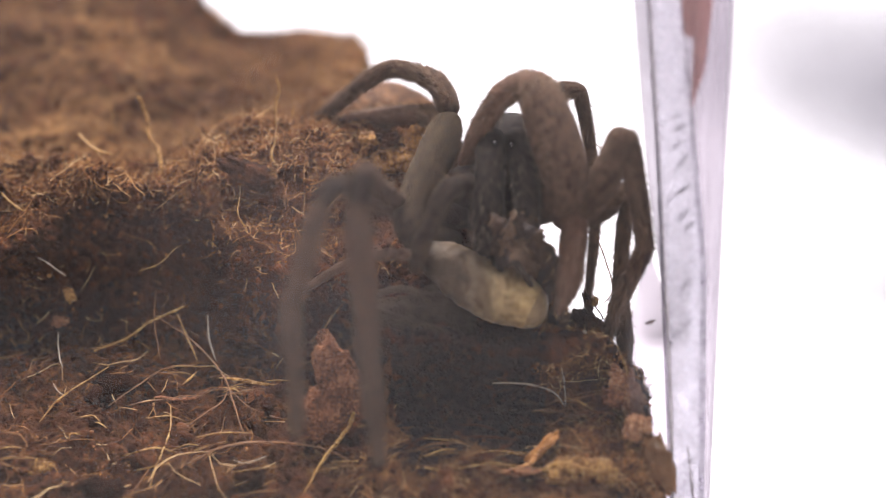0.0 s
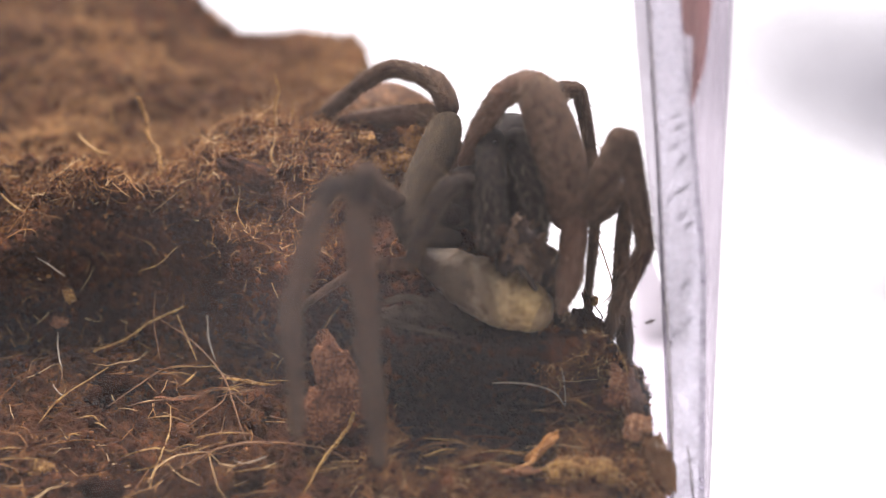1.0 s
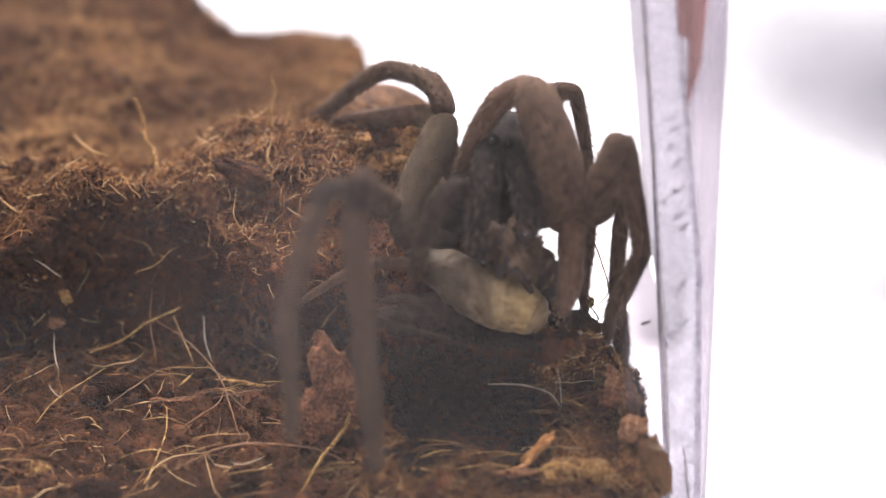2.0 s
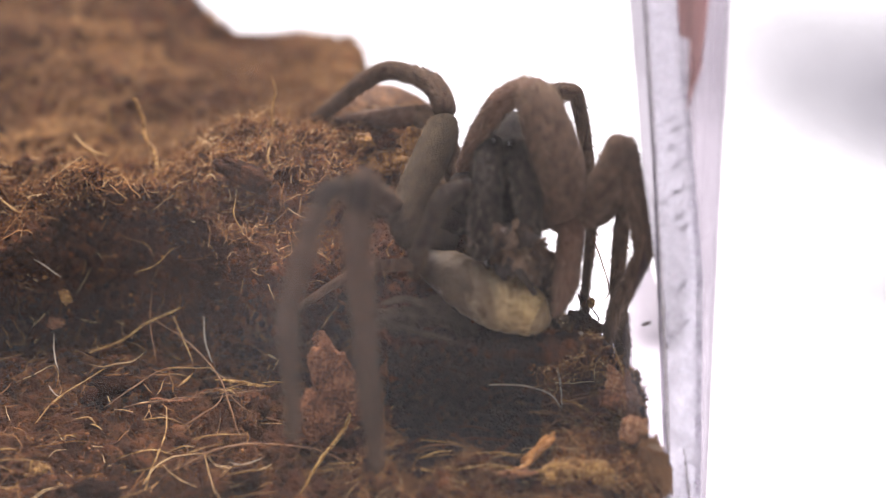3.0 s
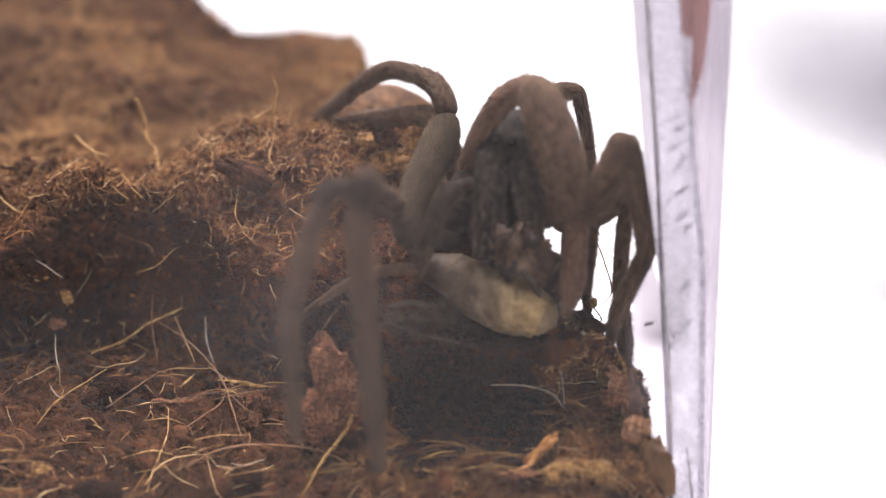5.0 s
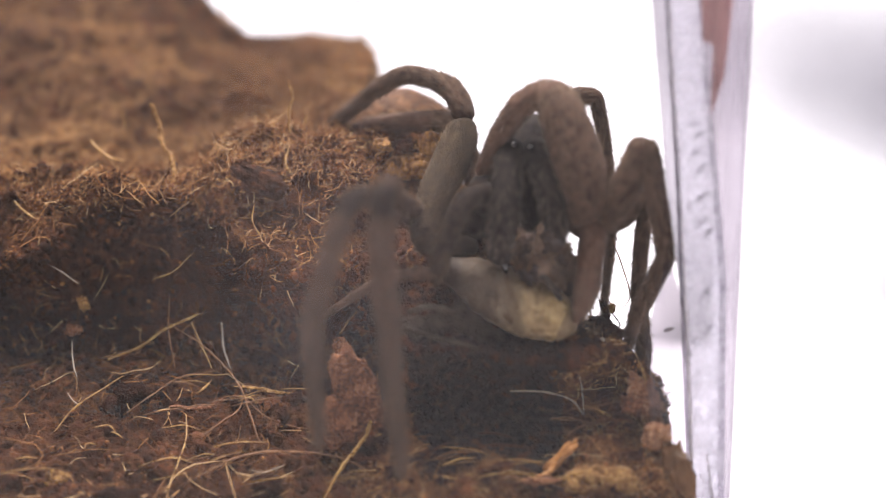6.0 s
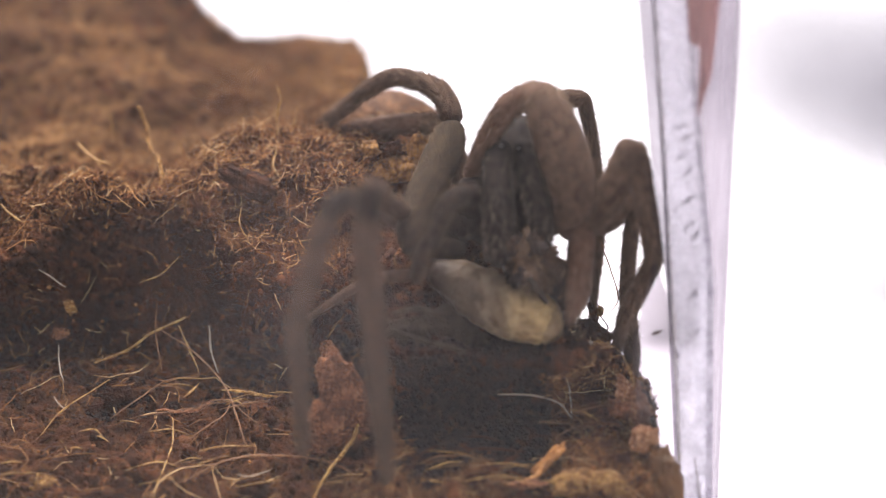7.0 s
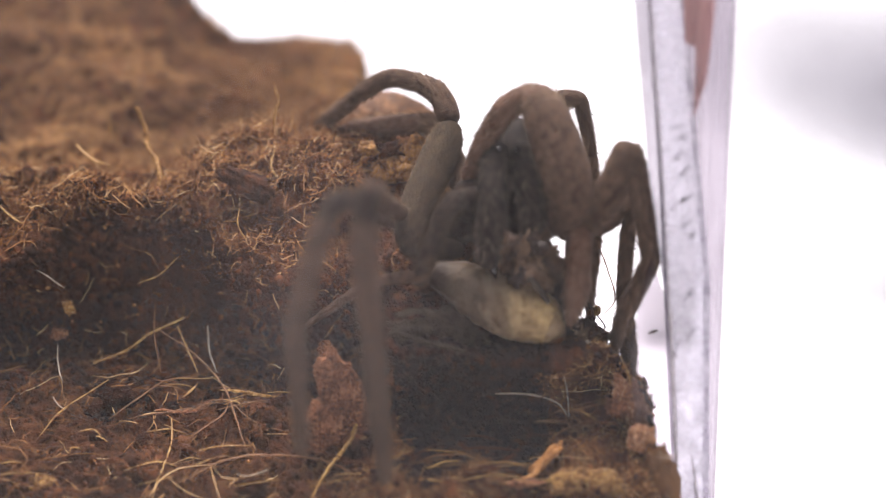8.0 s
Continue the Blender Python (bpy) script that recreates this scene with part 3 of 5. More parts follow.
def soil():
    nu, nv = 480, 480
    xs = BOX_LEFT + 0.5 + (20.2 - BOX_LEFT) * np.linspace(0, 1, nu) ** 0.8
    x, v = np.meshgrid(xs, np.linspace(0, 1, nv))
    x, y, z = soil_at(x.ravel(), v.ravel())
    co = np.stack([x, y, z], 1)
    g = co.reshape(nv, nu, 3)
    n = np.cross(np.gradient(g, axis=1), np.gradient(g, axis=0)).reshape(-1, 3)
    n /= np.linalg.norm(n, axis=1)[:, None] + 1e-9
    off = np.array([rugged(c) for c in co])
    co = co + n * off[:, None]
    co[:, 0] = np.minimum(co[:, 0], wall_x(co[:, 1]) - 0.3)
    co[:, 1] = np.clip(co[:, 1], np.where(co[:, 0] > -4, FRONT, FRONT - 3.6) + 0.6, BOX_BACK - 0.6)
    idx = np.arange(nu * nv).reshape(nv, nu)
    faces = np.stack([idx[:-1, :-1], idx[:-1, 1:], idx[1:, 1:], idx[1:, :-1]], -1).reshape(-1, 4).tolist()
    rim = np.concatenate([idx[0], idx[1:, -1], idx[-1, -2::-1], idx[-2:0:-1, 0]])
    foot = co[rim].copy()
    foot[:, 2] = 2.2
    base = len(co)
    k = np.arange(len(rim))
    faces += np.stack([rim, base + k, base + (k + 1) % len(rim), rim[(k + 1) % len(rim)]], -1).tolist()
    faces.append((base + k).tolist())
    me = bpy.data.meshes.new("ground")
    me.from_pydata((np.concatenate([co, foot]) * MM).tolist(), [], faces)
    me.polygons.foreach_set("use_smooth", [True] * len(faces))
    me.materials.append(SOIL)
    ob = new("ground", me)
    tagged(ob, "dark damp peat and coir soil, hollowed out at the front", "soil", kind="structure")
    return co, n


SURFACE, NORMAL = soil()


def picks(count, rng, inside):
    """Places on the soil, with their normals, where inside(x, y, z, normal) holds."""
    ok = np.nonzero(inside(SURFACE[:, 0], SURFACE[:, 1], SURFACE[:, 2], NORMAL))[0]
    i = rng.choice(ok, count)
    return SURFACE[i] + rng.normal(0, 0.15, (count, 3)), NORMAL[i]


def stuff(name, co, faces, mat, label, category, smooth=False):
    me = bpy.data.meshes.new(name)
    me.from_pydata((co * MM).tolist(), [], faces.tolist())
    me.polygons.foreach_set("use_smooth", [smooth] * len(faces))
    me.materials.append(mat)
    return tagged(new(name, me), label, category, kind="stuff")


def crumbs(name, count, sizes, mat, label, inside, seed, sink=0.1, plain=True):
    rng = np.random.default_rng(seed)
    at, n = picks(count, rng, inside)
    ball = np.array([(1, 0, 0), (-1, 0, 0), (0, 1, 0), (0, -1, 0), (0, 0, 1), (0, 0, -1)], float)
    ball = np.concatenate([ball, np.array([(a, b, c) for a in (-1, 1) for b in (-1, 1) for c in (-1, 1)]) / 3 ** 0.5 * 0.92])
    tris = []
    for a in (0, 1):
        for b in (2, 3):
            for c in (4, 5):
                m = 6 + (4 if a == 0 else 0) + (2 if b == 2 else 0) + (1 if c == 4 else 0)
                flip = (a + b + c) % 2
                for t in ((a, b, m), (b, c, m), (c, a, m)):
                    tris.append(t if flip else t[::-1])
    tris = np.array(tris)
    if plain:
        ball = ball[:6]
        tris = np.array([t if (t[0] + t[1] + t[2]) % 2 == 0 else t[::-1] for t in [(a, b, c) for a in (0, 1) for b in (2, 3) for c in (4, 5)]])
    size = np.exp(rng.uniform(np.log(sizes[0]), np.log(sizes[1]), count))
    shape = ball[None] * (1 + rng.normal(0, 0.22, (count, len(ball), 1))) * rng.uniform(0.5, 1.3, (count, 1, 3))
    q = np.linalg.qr(rng.normal(size=(count, 3, 3)))[0]
    co = np.einsum("nij,nkj->nki", q, shape) * size[:, None, None] + (at + n * (size * 0.35 - sink)[:, None])[:, None]
    co[..., 0] = np.minimum(co[..., 0], wall_x(co[..., 1]) - 0.1)
    faces = (tris[None] + (np.arange(count) * len(ball))[:, None, None]).reshape(-1, 3)
    stuff(name, co.reshape(-1, 3), faces, mat, label, "soil", True)


def fibres(name, count, length, thick, mat, label, inside, seed, lift=0.5, bent=0.4):
    rng = np.random.default_rng(seed)
    at, n = picks(count, rng, inside)
    d = rng.normal(size=(count, 3))
    d -= n * (np.sum(d * n, 1) * (1 - lift * rng.random(count)))[:, None]
    d /= np.linalg.norm(d, axis=1)[:, None]
    bend = np.cross(d, rng.normal(size=(count, 3)))
    size = np.exp(rng.uniform(np.log(length[0]), np.log(length[1]), count))
    width = rng.uniform(*thick, count)
    s = np.linspace(-0.5, 0.5, 7)
    curl = rng.normal(0, bent, count)
    wig = rng.normal(0, 0.03, (count, 7, 3)) * size[:, None, None] * 0.5
    line = at[:, None] + n[:, None] * (0.15 + 0.25 * size[:, None, None] * (0.2 - s[None, :, None] ** 2) * rng.random((count, 1, 1))) \
        + d[:, None] * (s[None, :, None] * size[:, None, None]) + bend[:, None] * ((s ** 2)[None, :, None] * (curl * size)[:, None, None]) + wig
    a = np.cross(d, n)
    a /= np.linalg.norm(a, axis=1)[:, None] + 1e-9
    b = np.cross(d, a)
    rings = []
    for k in range(3):
        t = 2 * math.pi * k / 3
        off = (a * math.cos(t) + b * math.sin(t)) * width[:, None]
        taper = (1 - 1.3 * np.abs(s) ** 1.5)[None, :, None]
        rings.append(line + off[:, None] * taper)
    co = np.stack(rings, 2).reshape(count, 21, 3)
    co[..., 0] = np.minimum(co[..., 0], wall_x(co[..., 1]) - 0.1)
    co[..., 1] = np.maximum(co[..., 1], FRONT + 0.2)
    f = np.array([(3 * i + k, 3 * i + (k + 1) % 3, 3 * i + 3 + (k + 1) % 3, 3 * i + 3 + k) for i in range(6) for k in range(3)])
    faces = (f[None] + (np.arange(count) * 21)[:, None, None]).reshape(-1, 4)
    stuff(name, co.reshape(-1, 3), faces, mat, label, "fibres", True)


# line where bright crust stops and the hollow's painted shade begins
MOUTH_X = (-48, -44, -39.5, -37, -31.5, -27.5, -23.3, -18.5, -15.5, -11, -8)
MOUTH_Z = (54.8, 57.3, 59.4, 61.0, 61.2, 60.2, 57.3, 55.0, 54.4, 54.0, 54.0)


def litter():
    seen = lambda x, y, z: (x > -50 - 0.35 * y) & (z > 34)
    mouth = lambda x: np.interp(x, MOUTH_X, MOUTH_Z)
    uneven = lambda x, y, z: 0.9 * np.sin(x * 1.9 + y * 2.3) * np.sin(z * 1.3 - x) + 0.6 * np.sin(x * 4.1 + z * 3.0)
    gully = lambda x, y, z: (x > -4.5 + np.sin(y)) & (x < 10) & (y > 4.5 + np.sin(x * 0.7)) & (y < 20) & (z < 49.5)
    front = lambda x, y, z, n: seen(x, y, z) & (y < 30) & ~gully(x, y, z)
    crumbs("peat_crumbs", 34000, (0.05, 0.3), CRUMB, "small dark crumbs of damp peat", front, 11)
    crumbs("coarse_crumbs", 700, (0.3, 0.7), CRUMB, "coarse dark lumps of peat", front, 12, 0.3, False)
    top = lambda x, y, z, n: seen(x, y, z) & (y > 17) & (y < 50) & (z > mouth(x) + uneven(x, y, z)) & ((x < -8.4) | (y > 34))
    crumbs("coir_crumbs", 16000, (0.03, 0.2), CRUST, "dry orange-brown crumbs of coir on the mound", top, 13, plain=False)
    fibres("coir_fuzz", 20000, (0.35, 2.4), (0.014, 0.045), FUZZ, "short curly orange-brown coir fibres on the mound", top, 14, 0.9, 1.3)
    fibres("long_coir", 900, (2.0, 6.0), (0.025, 0.06), FUZZ, "long curved coir fibres on the mound", top, 34, 0.7, 0.9)
    trough = lambda x, y, z, n: seen(x, y, z) & (y > 40) & (y < 64) & (x > -34 + 4 * np.sin(y * 0.7))
    crumbs("trough_crumbs", 9000, (0.1, 0.5), CRUMB, "dark damp crumbs behind the mound", trough, 38)
    back = lambda x, y, z, n: seen(x, y, z) & (y >= 44)
    crumbs("back_crumbs", 19000, (0.08, 0.4), LOAM, "brown coir crumbs at the back of the box", back, 15)
    fibres("back_fibres", 5200, (2, 9), (0.05, 0.13), LOAM, "brown coir fibres at the back of the box", back, 16)
    ledge = lambda x, y, z, n: seen(x, y, z) & (z < 45) & (y < 26) & ~gully(x, y, z)
    patchy = lambda x, y: np.sin(x * 0.9 + 1.3 * np.sin(y * 0.7)) + np.sin(y * 1.2 + 1.7 * np.sin(x * 0.5)) > -0.25
    rim = lambda x, y, z, n: ledge(x, y, z, n) & (y < 15 - 2.5 * np.sin(x * 0.4)) & patchy(x, y)
    crumbs("ledge_crumbs", 3800, (0.04, 0.22), CRUST, "brown coir crumbs in front of the hollow", rim, 17)
    fibres("fine_fibres", 11000, (0.6, 4.5), (0.01, 0.03), FIBRE, "fine brown fibres matted into the soil", lambda x, y, z, n: ledge(x, y, z, n) & patchy(x, y), 20, 0.6, 0.8)
    crumbs("ledge_lumps", 420, (0.3, 1.0), LUMP, "reddish-brown lumps of soil on the front ledge", rim, 28, 0.25, False)
    fibres("ledge_fibres", 1100, (1.5, 7.0), (0.02, 0.055), FUZZ, "tangled brown coir fibres at the front", ledge, 18, 0.7)
    # black crumbs paint the shade that the mound's overhang throws in the hollow
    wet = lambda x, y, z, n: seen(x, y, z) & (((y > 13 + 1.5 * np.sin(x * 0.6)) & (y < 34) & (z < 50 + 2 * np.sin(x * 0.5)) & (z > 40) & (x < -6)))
    crumbs("shade_crumbs", 7000, (0.03, 0.45), SHADED, "black peat crumbs painting the shade in the hollow", wet, 29)
    hollow = lambda x, y, z, n: seen(x, y, z) & (y > 16) & (z > 43) & (z < mouth(x)) & (x < -8)
    heap = lambda x, y, z, n: (x > 7) & (y < 10) & (z > 35) & (z < 47) & ~gully(x, y, z)
    crumbs("heap_bits", 5200, (0.05, 0.28), CRUST, "brown bits of coir heaped by the box wall", heap, 27)
    fibres("heap_fuzz", 4600, (0.5, 3.0), (0.012, 0.035), FUZZ, "fine reddish fibres matted over the heap by the box wall", heap, 35, 0.9, 1.0)
    # black crumbs paint the shade under the spider and its prey
    crumbs("gully_crumbs", 17000, (0.04, 0.4), SHADED, "black peat crumbs painting the shade under the prey", lambda x, y, z, n: gully(x, y, z), 37)
    apron = lambda x, y, z, n: (x > -10) & (x < 7) & (y < 8) & (z > 33) & (z < 41) & ~gully(x, y, z)
    crumbs("apron_bits", 2200, (0.04, 0.26), CRUST, "brown coir bits in front of the dark gully", apron, 41)
    fibres("apron_fuzz", 2600, (0.6, 3.4), (0.012, 0.036), FUZZ, "fine tan fibres in front of the dark gully", apron, 42, 0.9, 0.8)
    fibres("gully_fibres", 260, (0.8, 4), (0.01, 0.025), FIBRE, "fine wisps of fibre on the dark soil", lambda x, y, z, n: gully(x, y, z), 36, 0.9, 0.9)
    fibres("hollow_fibres", 900, (0.8, 4), (0.015, 0.045), FUZZ, "thin fibres hanging in the dark hollow", hollow, 19, 1.0)
    crumbs("hollow_crumbs", 6000, (0.06, 0.6), CRUMB, "dark crumbs on the wall of the hollow", hollow, 22)
    crumbs("hollow_bits", 900, (0.05, 0.3), CRUST, "small pale bits on the wall of the hollow", hollow, 23)
    perch = lambda x, y, z, n: (x > 9) & (y > 7) & (y < 20) & (z > 44.5) & (z < 52)
    crumbs("perch_grit", 2000, (0.05, 0.28), CRUST, "pale orange grit under the spider's feet", perch, 44)
    crumbs("perch_bits", 2600, (0.06, 0.4), LUMP, "reddish-brown bits of soil under the spider's feet", perch, 39)
    fibres("perch_fuzz", 2200, (0.5, 2.5), (0.014, 0.04), FUZZ, "orange fibres on the soil under the spider's feet", perch, 40, 0.9, 1.0)
    bank = lambda x, y, z, n: (x > -12) & (x < 9) & (y > 12) & (y < 34) & (z > 44) & (z < 53.5)
    # shade on the lower bank, put in as black crumbs
    crumbs("bank_crumbs", 6000, (0.05, 0.35), SHADED, "black crumbs painting the shade on the bank behind the prey", bank, 43)
    slope = lambda x, y, z, n: (x > -12) & (x < 9) & (y > 12) & (y < 34) & (z > 53)
    crumbs("slope_crumbs", 7000, (0.06, 0.4), CRUMB, "dark crumbs on the slope behind the spider", slope, 24)
    crumbs("slope_bits", 1500, (0.05, 0.25), CRUST, "orange bits on the slope behind the spider", slope, 25)
    fibres("slope_fibres", 2400, (0.5, 2.6), (0.014, 0.04), FUZZ, "thin fibres on the slope behind the spider", slope, 26, 0.9, 1.0)


litter()

# ---- single fibres, straws and chips that stand out ----
LEDGE = SURFACE[(SURFACE[:, 1] < 22) & (SURFACE[:, 2] < 47) & (SURFACE[:, 2] > 32)]


def lifted(pts):
    """The strand's places, raised together where most of it would lie under the ledge's soil."""
    need = []
    for p in pts:
        near = LEDGE[(np.abs(LEDGE[:, 0] - p[0]) < 0.4) & (np.abs(LEDGE[:, 1] - p[1]) < 0.4), 2]
        need.append(float(near.max()) - p[2] if len(near) and 0 < p[1] < 19 and p[2] < 46 else 0.0)
    up = min(max(float(np.median(need)), 0.0), 0.9)
    return [(x, y, z + up) for x, y, z in pts]


def strand(name, pts, r, mat, label, category="fibre", taper=0.5):
    n = len(pts)
    pts = lifted(pts)
    line = [(*p, 0.8 * r * (1 - taper * abs(2 * i / (n - 1) - 1) ** 2)) for i, p in enumerate(pts)]
    line = [np.r_[q[:3] + 0.5 * r * np.array(noise.noise_vector(Vector(q[:3]) * 0.9)) + 0.9 * r * np.array(noise.noise_vector(Vector(q[:3]) * 0.35)), q[3]] for q in curve_through(line, 5)]
    ob = finish(name, tube(bmesh.new(), line, 2, 7, 0.9, 0.7), mat, pts[0])
    tagged(ob, label, category, "loose fibres on the soil")


def strands():
    straw, fib = "yellow straw lying across brown fibres", "thin brown root fibre on the soil"
    strand("straw", [(-37.4, 21.0, 44.0), (-34.8, 22.5, 44.8), (-31.8, 23.0, 46.8), (-28.2, 23.0, 48.4)], 0.18, STRAW, straw, "straw", 0.2)
    strand("root_fibre", [(-31.2, 22.0, 47.8), (-27.1, 20.0, 45.8), (-23.1, 16.0, 43.6), (-20.9, 12.0, 41.3), (-18.9, 8.0, 38.2)], 0.12, RUSTY, fib)
    strand("root_fibre", [(-28.6, 22.0, 47.8), (-27.1, 20.0, 45.5), (-25.8, 18.0, 43.9)], 0.11, STRAW, fib)
    strand("root_fibre", [(-25.6, 23.0, 47.5), (-25.1, 21.0, 45.5), (-24.1, 19.0, 43.6)], 0.13, PALE, "short bleached root stub standing in the hollow")
    strand("root_fibre", [(-30.8, 21.8, 50.6), (-30.6, 19.8, 47.1), (-29.3, 16.9, 44.2)], 0.10, RUSTY, fib)
    strand("root_fibre", [(-33.6, 13.0, 40.6), (-31.6, 15.0, 41.8), (-28.9, 17.0, 43.3), (-25.6, 17.0, 43.7)], 0.13, RUSTY, fib)
    strand("root_fibre", [(-40.4, 12.0, 39.1), (-38.7, 14.0, 41.1), (-34.8, 17.0, 43.4)], 0.11, STRAW, fib)
    strand("root_fibre", [(-27.4, 13.0, 40.6), (-26.8, 10.0, 39.0), (-27.3, 7.0, 37.0), (-27.4, 4.0, 35.4)], 0.13, STRAW, fib)
    strand("root_fibre", [(-26.1, 5.0, 36.4), (-22.3, 7.0, 37.9), (-18.1, 8.0, 38.6), (-12.0, 7.0, 38.4), (-7.6, 5.0, 37.2)], 0.14, RUSTY, "long brown coir strand at the front")
    strand("straw", [(-13.1, 4.0, 34.6), (-11.4, 6.0, 37.4), (-9.4, 8.0, 39.8), (-8.5, 9.0, 41.7), (-7.8, 10.0, 43.6)], 0.27, STRAW, "yellow grass blade leaning on the soil", "straw", 0.7)
    strand("root_fibre", [(4.7, 9.0, 43.3), (7.9, 8.0, 43.6), (10.4, 8.0, 42.8), (11.7, 8.0, 41.3)], 0.10, PALE, "pale curved root fibre")
    strand("root_fibre", [(10.6, 9.0, 46.2), (11.4, 8.5, 44.4), (11.7, 8.0, 41.5)], 0.11, PALE, "pale root fibre standing upright")
    strand("root_fibre", [(11.0, 9.0, 45.1), (13.5, 10.0, 45.1), (15.5, 10.0, 44.2)], 0.10, RUSTY, fib)
    strand("root_fibre", [(7.4, 9.0, 43.7), (10.5, 10.0, 44.4), (12.4, 10.0, 44.9)], 0.11, FIBRE, fib)
    strand("root_fibre", [(-21.0, 18.9, 61.0), (-21.0, 17.9, 59.4), (-20.0, 17.4, 57.5)], 0.10, STRAW, "short yellow stub on the mound's edge")
    strand("root_fibre", [(-19.7, 19.8, 52.4), (-17.8, 18.9, 53.8), (-15.4, 16.9, 55.5)], 0.11, STRAW, fib)
    strand("root_fibre", [(-32.2, 20.8, 52.8), (-30.2, 20.8, 53.6), (-27.9, 19.8, 55.6)], 0.10, STRAW, fib)
    strand("root_fibre", [(-42.8, 20.8, 54.2), (-41.3, 20.8, 53.2), (-40.1, 20.8, 52.3)], 0.10, PALE, fib)
    strand("root_fibre", [(-40.8, 19.8, 46.4), (-40.2, 17.9, 44.6), (-39.1, 15.9, 43.6)], 0.10, PALE, fib)
    strand("grass_stalk", [(-18.5, 29.0, 65.3), (-18.7, 30.0, 67.8), (-18.8, 30.0, 69.9), (-18.3, 30.0, 71.5), (-18.7, 30.0, 73.4)], 0.16, STRAW, "thin yellow stalk standing on the mound", "stalk", 0.4)
    strand("grass_stalk", [(-39.2, 37.0, 66.5), (-39.2, 37.0, 67.8), (-39.3, 37.0, 69.4)], 0.13, STRAW, "thin yellow stalk standing on the mound", "stalk", 0.4)
    strand("grass_stalk", [(-17.2, 30.0, 65.4), (-17.1, 31.0, 68.5), (-16.6, 31.0, 70.7)], 0.1, STRAW, "thin yellow stalk standing on the mound", "stalk", 0.4)
    strand("root_stub", [(-30.6, 25.5, 61.5), (-31.4, 27.0, 64.7), (-32.7, 29.0, 66.7), (-33.2, 30.0, 68.5), (-33.7, 30.0, 70.5)], 0.34, OCHRE, "thick orange root stub standing on the mound", "root", 0.15)
    strand("root_fibre", [(-41.6, 32.0, 66.6), (-39.4, 30.0, 65.2), (-37.0, 29.0, 64.4)], 0.18, STRAW, "yellow fibre on the mound")
    strand("root_fibre", [(-18.4, 26.6, 66.2), (-18.5, 24.7, 64.9), (-17.9, 23.7, 63.7)], 0.13, STRAW, "yellow fibre on the mound")
    strand("root_fibre", [(-47.5, 24.0, 60.7), (-45.3, 23.0, 59.1), (-43.5, 23.0, 58.7)], 0.14, STRAW, "yellow fibre on the mound")
    strand("root_fibre", [(-46.8, 22.0, 56.1), (-45.4, 22.0, 57.3), (-44.7, 23.0, 58.4)], 0.14, FIBRE, "brown fibre on the mound")
    strand("root_fibre", [(-0.2, 7.0, 38.2), (3.6, 6.0, 37.1), (6.6, 7.0, 38.2)], 0.12, FIBRE, fib)
    strand("root_fibre", [(-5.0, 8.0, 39.5), (-1.2, 7.0, 38.7), (2.0, 8.0, 39.8)], 0.11, FIBRE, fib)
    strand("root_fibre", [(-4.4, 5.0, 36.1), (0.9, 5.0, 36.1), (5.9, 5.0, 36.4)], 0.13, STRAW, "pale straw strand at the front")
    strand("root_fibre", [(14.3, 12.0, 49.1), (15.8, 13.0, 49.7), (15.0, 14.0, 50.9), (14.5, 14.0, 51.8)], 0.11, DARKCUT, "dark curled fibre beside the spider")
    strand("root_fibre", [(15.6, 14.0, 50.6), (17.1, 15.0, 52.4), (15.7, 15.0, 56.5), (15.1, 15.0, 58.2)], 0.09, RUSTY, "hair-thin fibre behind the spider")

    tan, edge = "tan fibre lying across the front ledge", "thin fibre in the loose heap by the box wall"
    strand("root_fibre", [(-7.7, 5.0, 37.8), (-4.6, 4.5, 37.2), (-1.2, 4.2, 37.0), (1.5, 4.0, 36.6)], 0.11, STRAW, tan)
    strand("root_fibre", [(-3.6, 6.0, 38.7), (-2.3, 6.2, 39.5), (-0.9, 6.5, 40.0)], 0.12, FUZZ, tan)
    strand("root_fibre", [(-1.8, 5.6, 38.2), (-0.2, 5.8, 38.6), (1.2, 6.0, 38.7)], 0.1, STRAW, tan)
    strand("root_fibre", [(1.1, 4.2, 37.2), (3.5, 4.8, 37.9), (6.1, 5.6, 39.0)], 0.13, FUZZ, tan)
    strand("root_fibre", [(1.0, 4.0, 37.2), (2.5, 3.6, 36.4), (3.5, 3.2, 35.8)], 0.11, FUZZ, tan)
    strand("root_fibre", [(-0.4, 3.0, 35.6), (2.4, 3.0, 35.9), (5.6, 3.2, 36.1)], 0.14, STRAW, tan)
    strand("root_fibre", [(-11.6, 3.0, 35.9), (-7.5, 3.6, 36.2), (-4.3, 3.2, 36.0)], 0.12, FUZZ, tan)
    strand("root_fibre", [(9.7, 4.5, 38.5), (12.1, 6.0, 39.9), (14.3, 6.5, 41.4)], 0.12, FUZZ, edge)
    strand("root_fibre", [(11.5, 6.5, 43.6), (12.9, 6.5, 43.3), (14.2, 6.5, 42.4)], 0.14, OCHRE, edge)
    for mid, tip in (((14.1, 6.0, 43.8), (13.1, 6.3, 44.5)), ((16.0, 6.0, 43.0), (16.9, 6.3, 43.0)), ((15.6, 6.0, 41.5), (16.2, 6.3, 40.0)), ((15.3, 6.0, 43.5), (15.4, 6.3, 44.0)), ((14.4, 6.0, 42.0), (13.7, 6.3, 41.1)), ((15.9, 6.0, 42.3), (16.8, 6.3, 41.5)), ((13.9, 6.0, 42.5), (12.6, 6.3, 42.1))):
        strand("root_fibre", [(14.9, 6.2, 42.3), mid, tip], 0.09, FUZZ, edge)
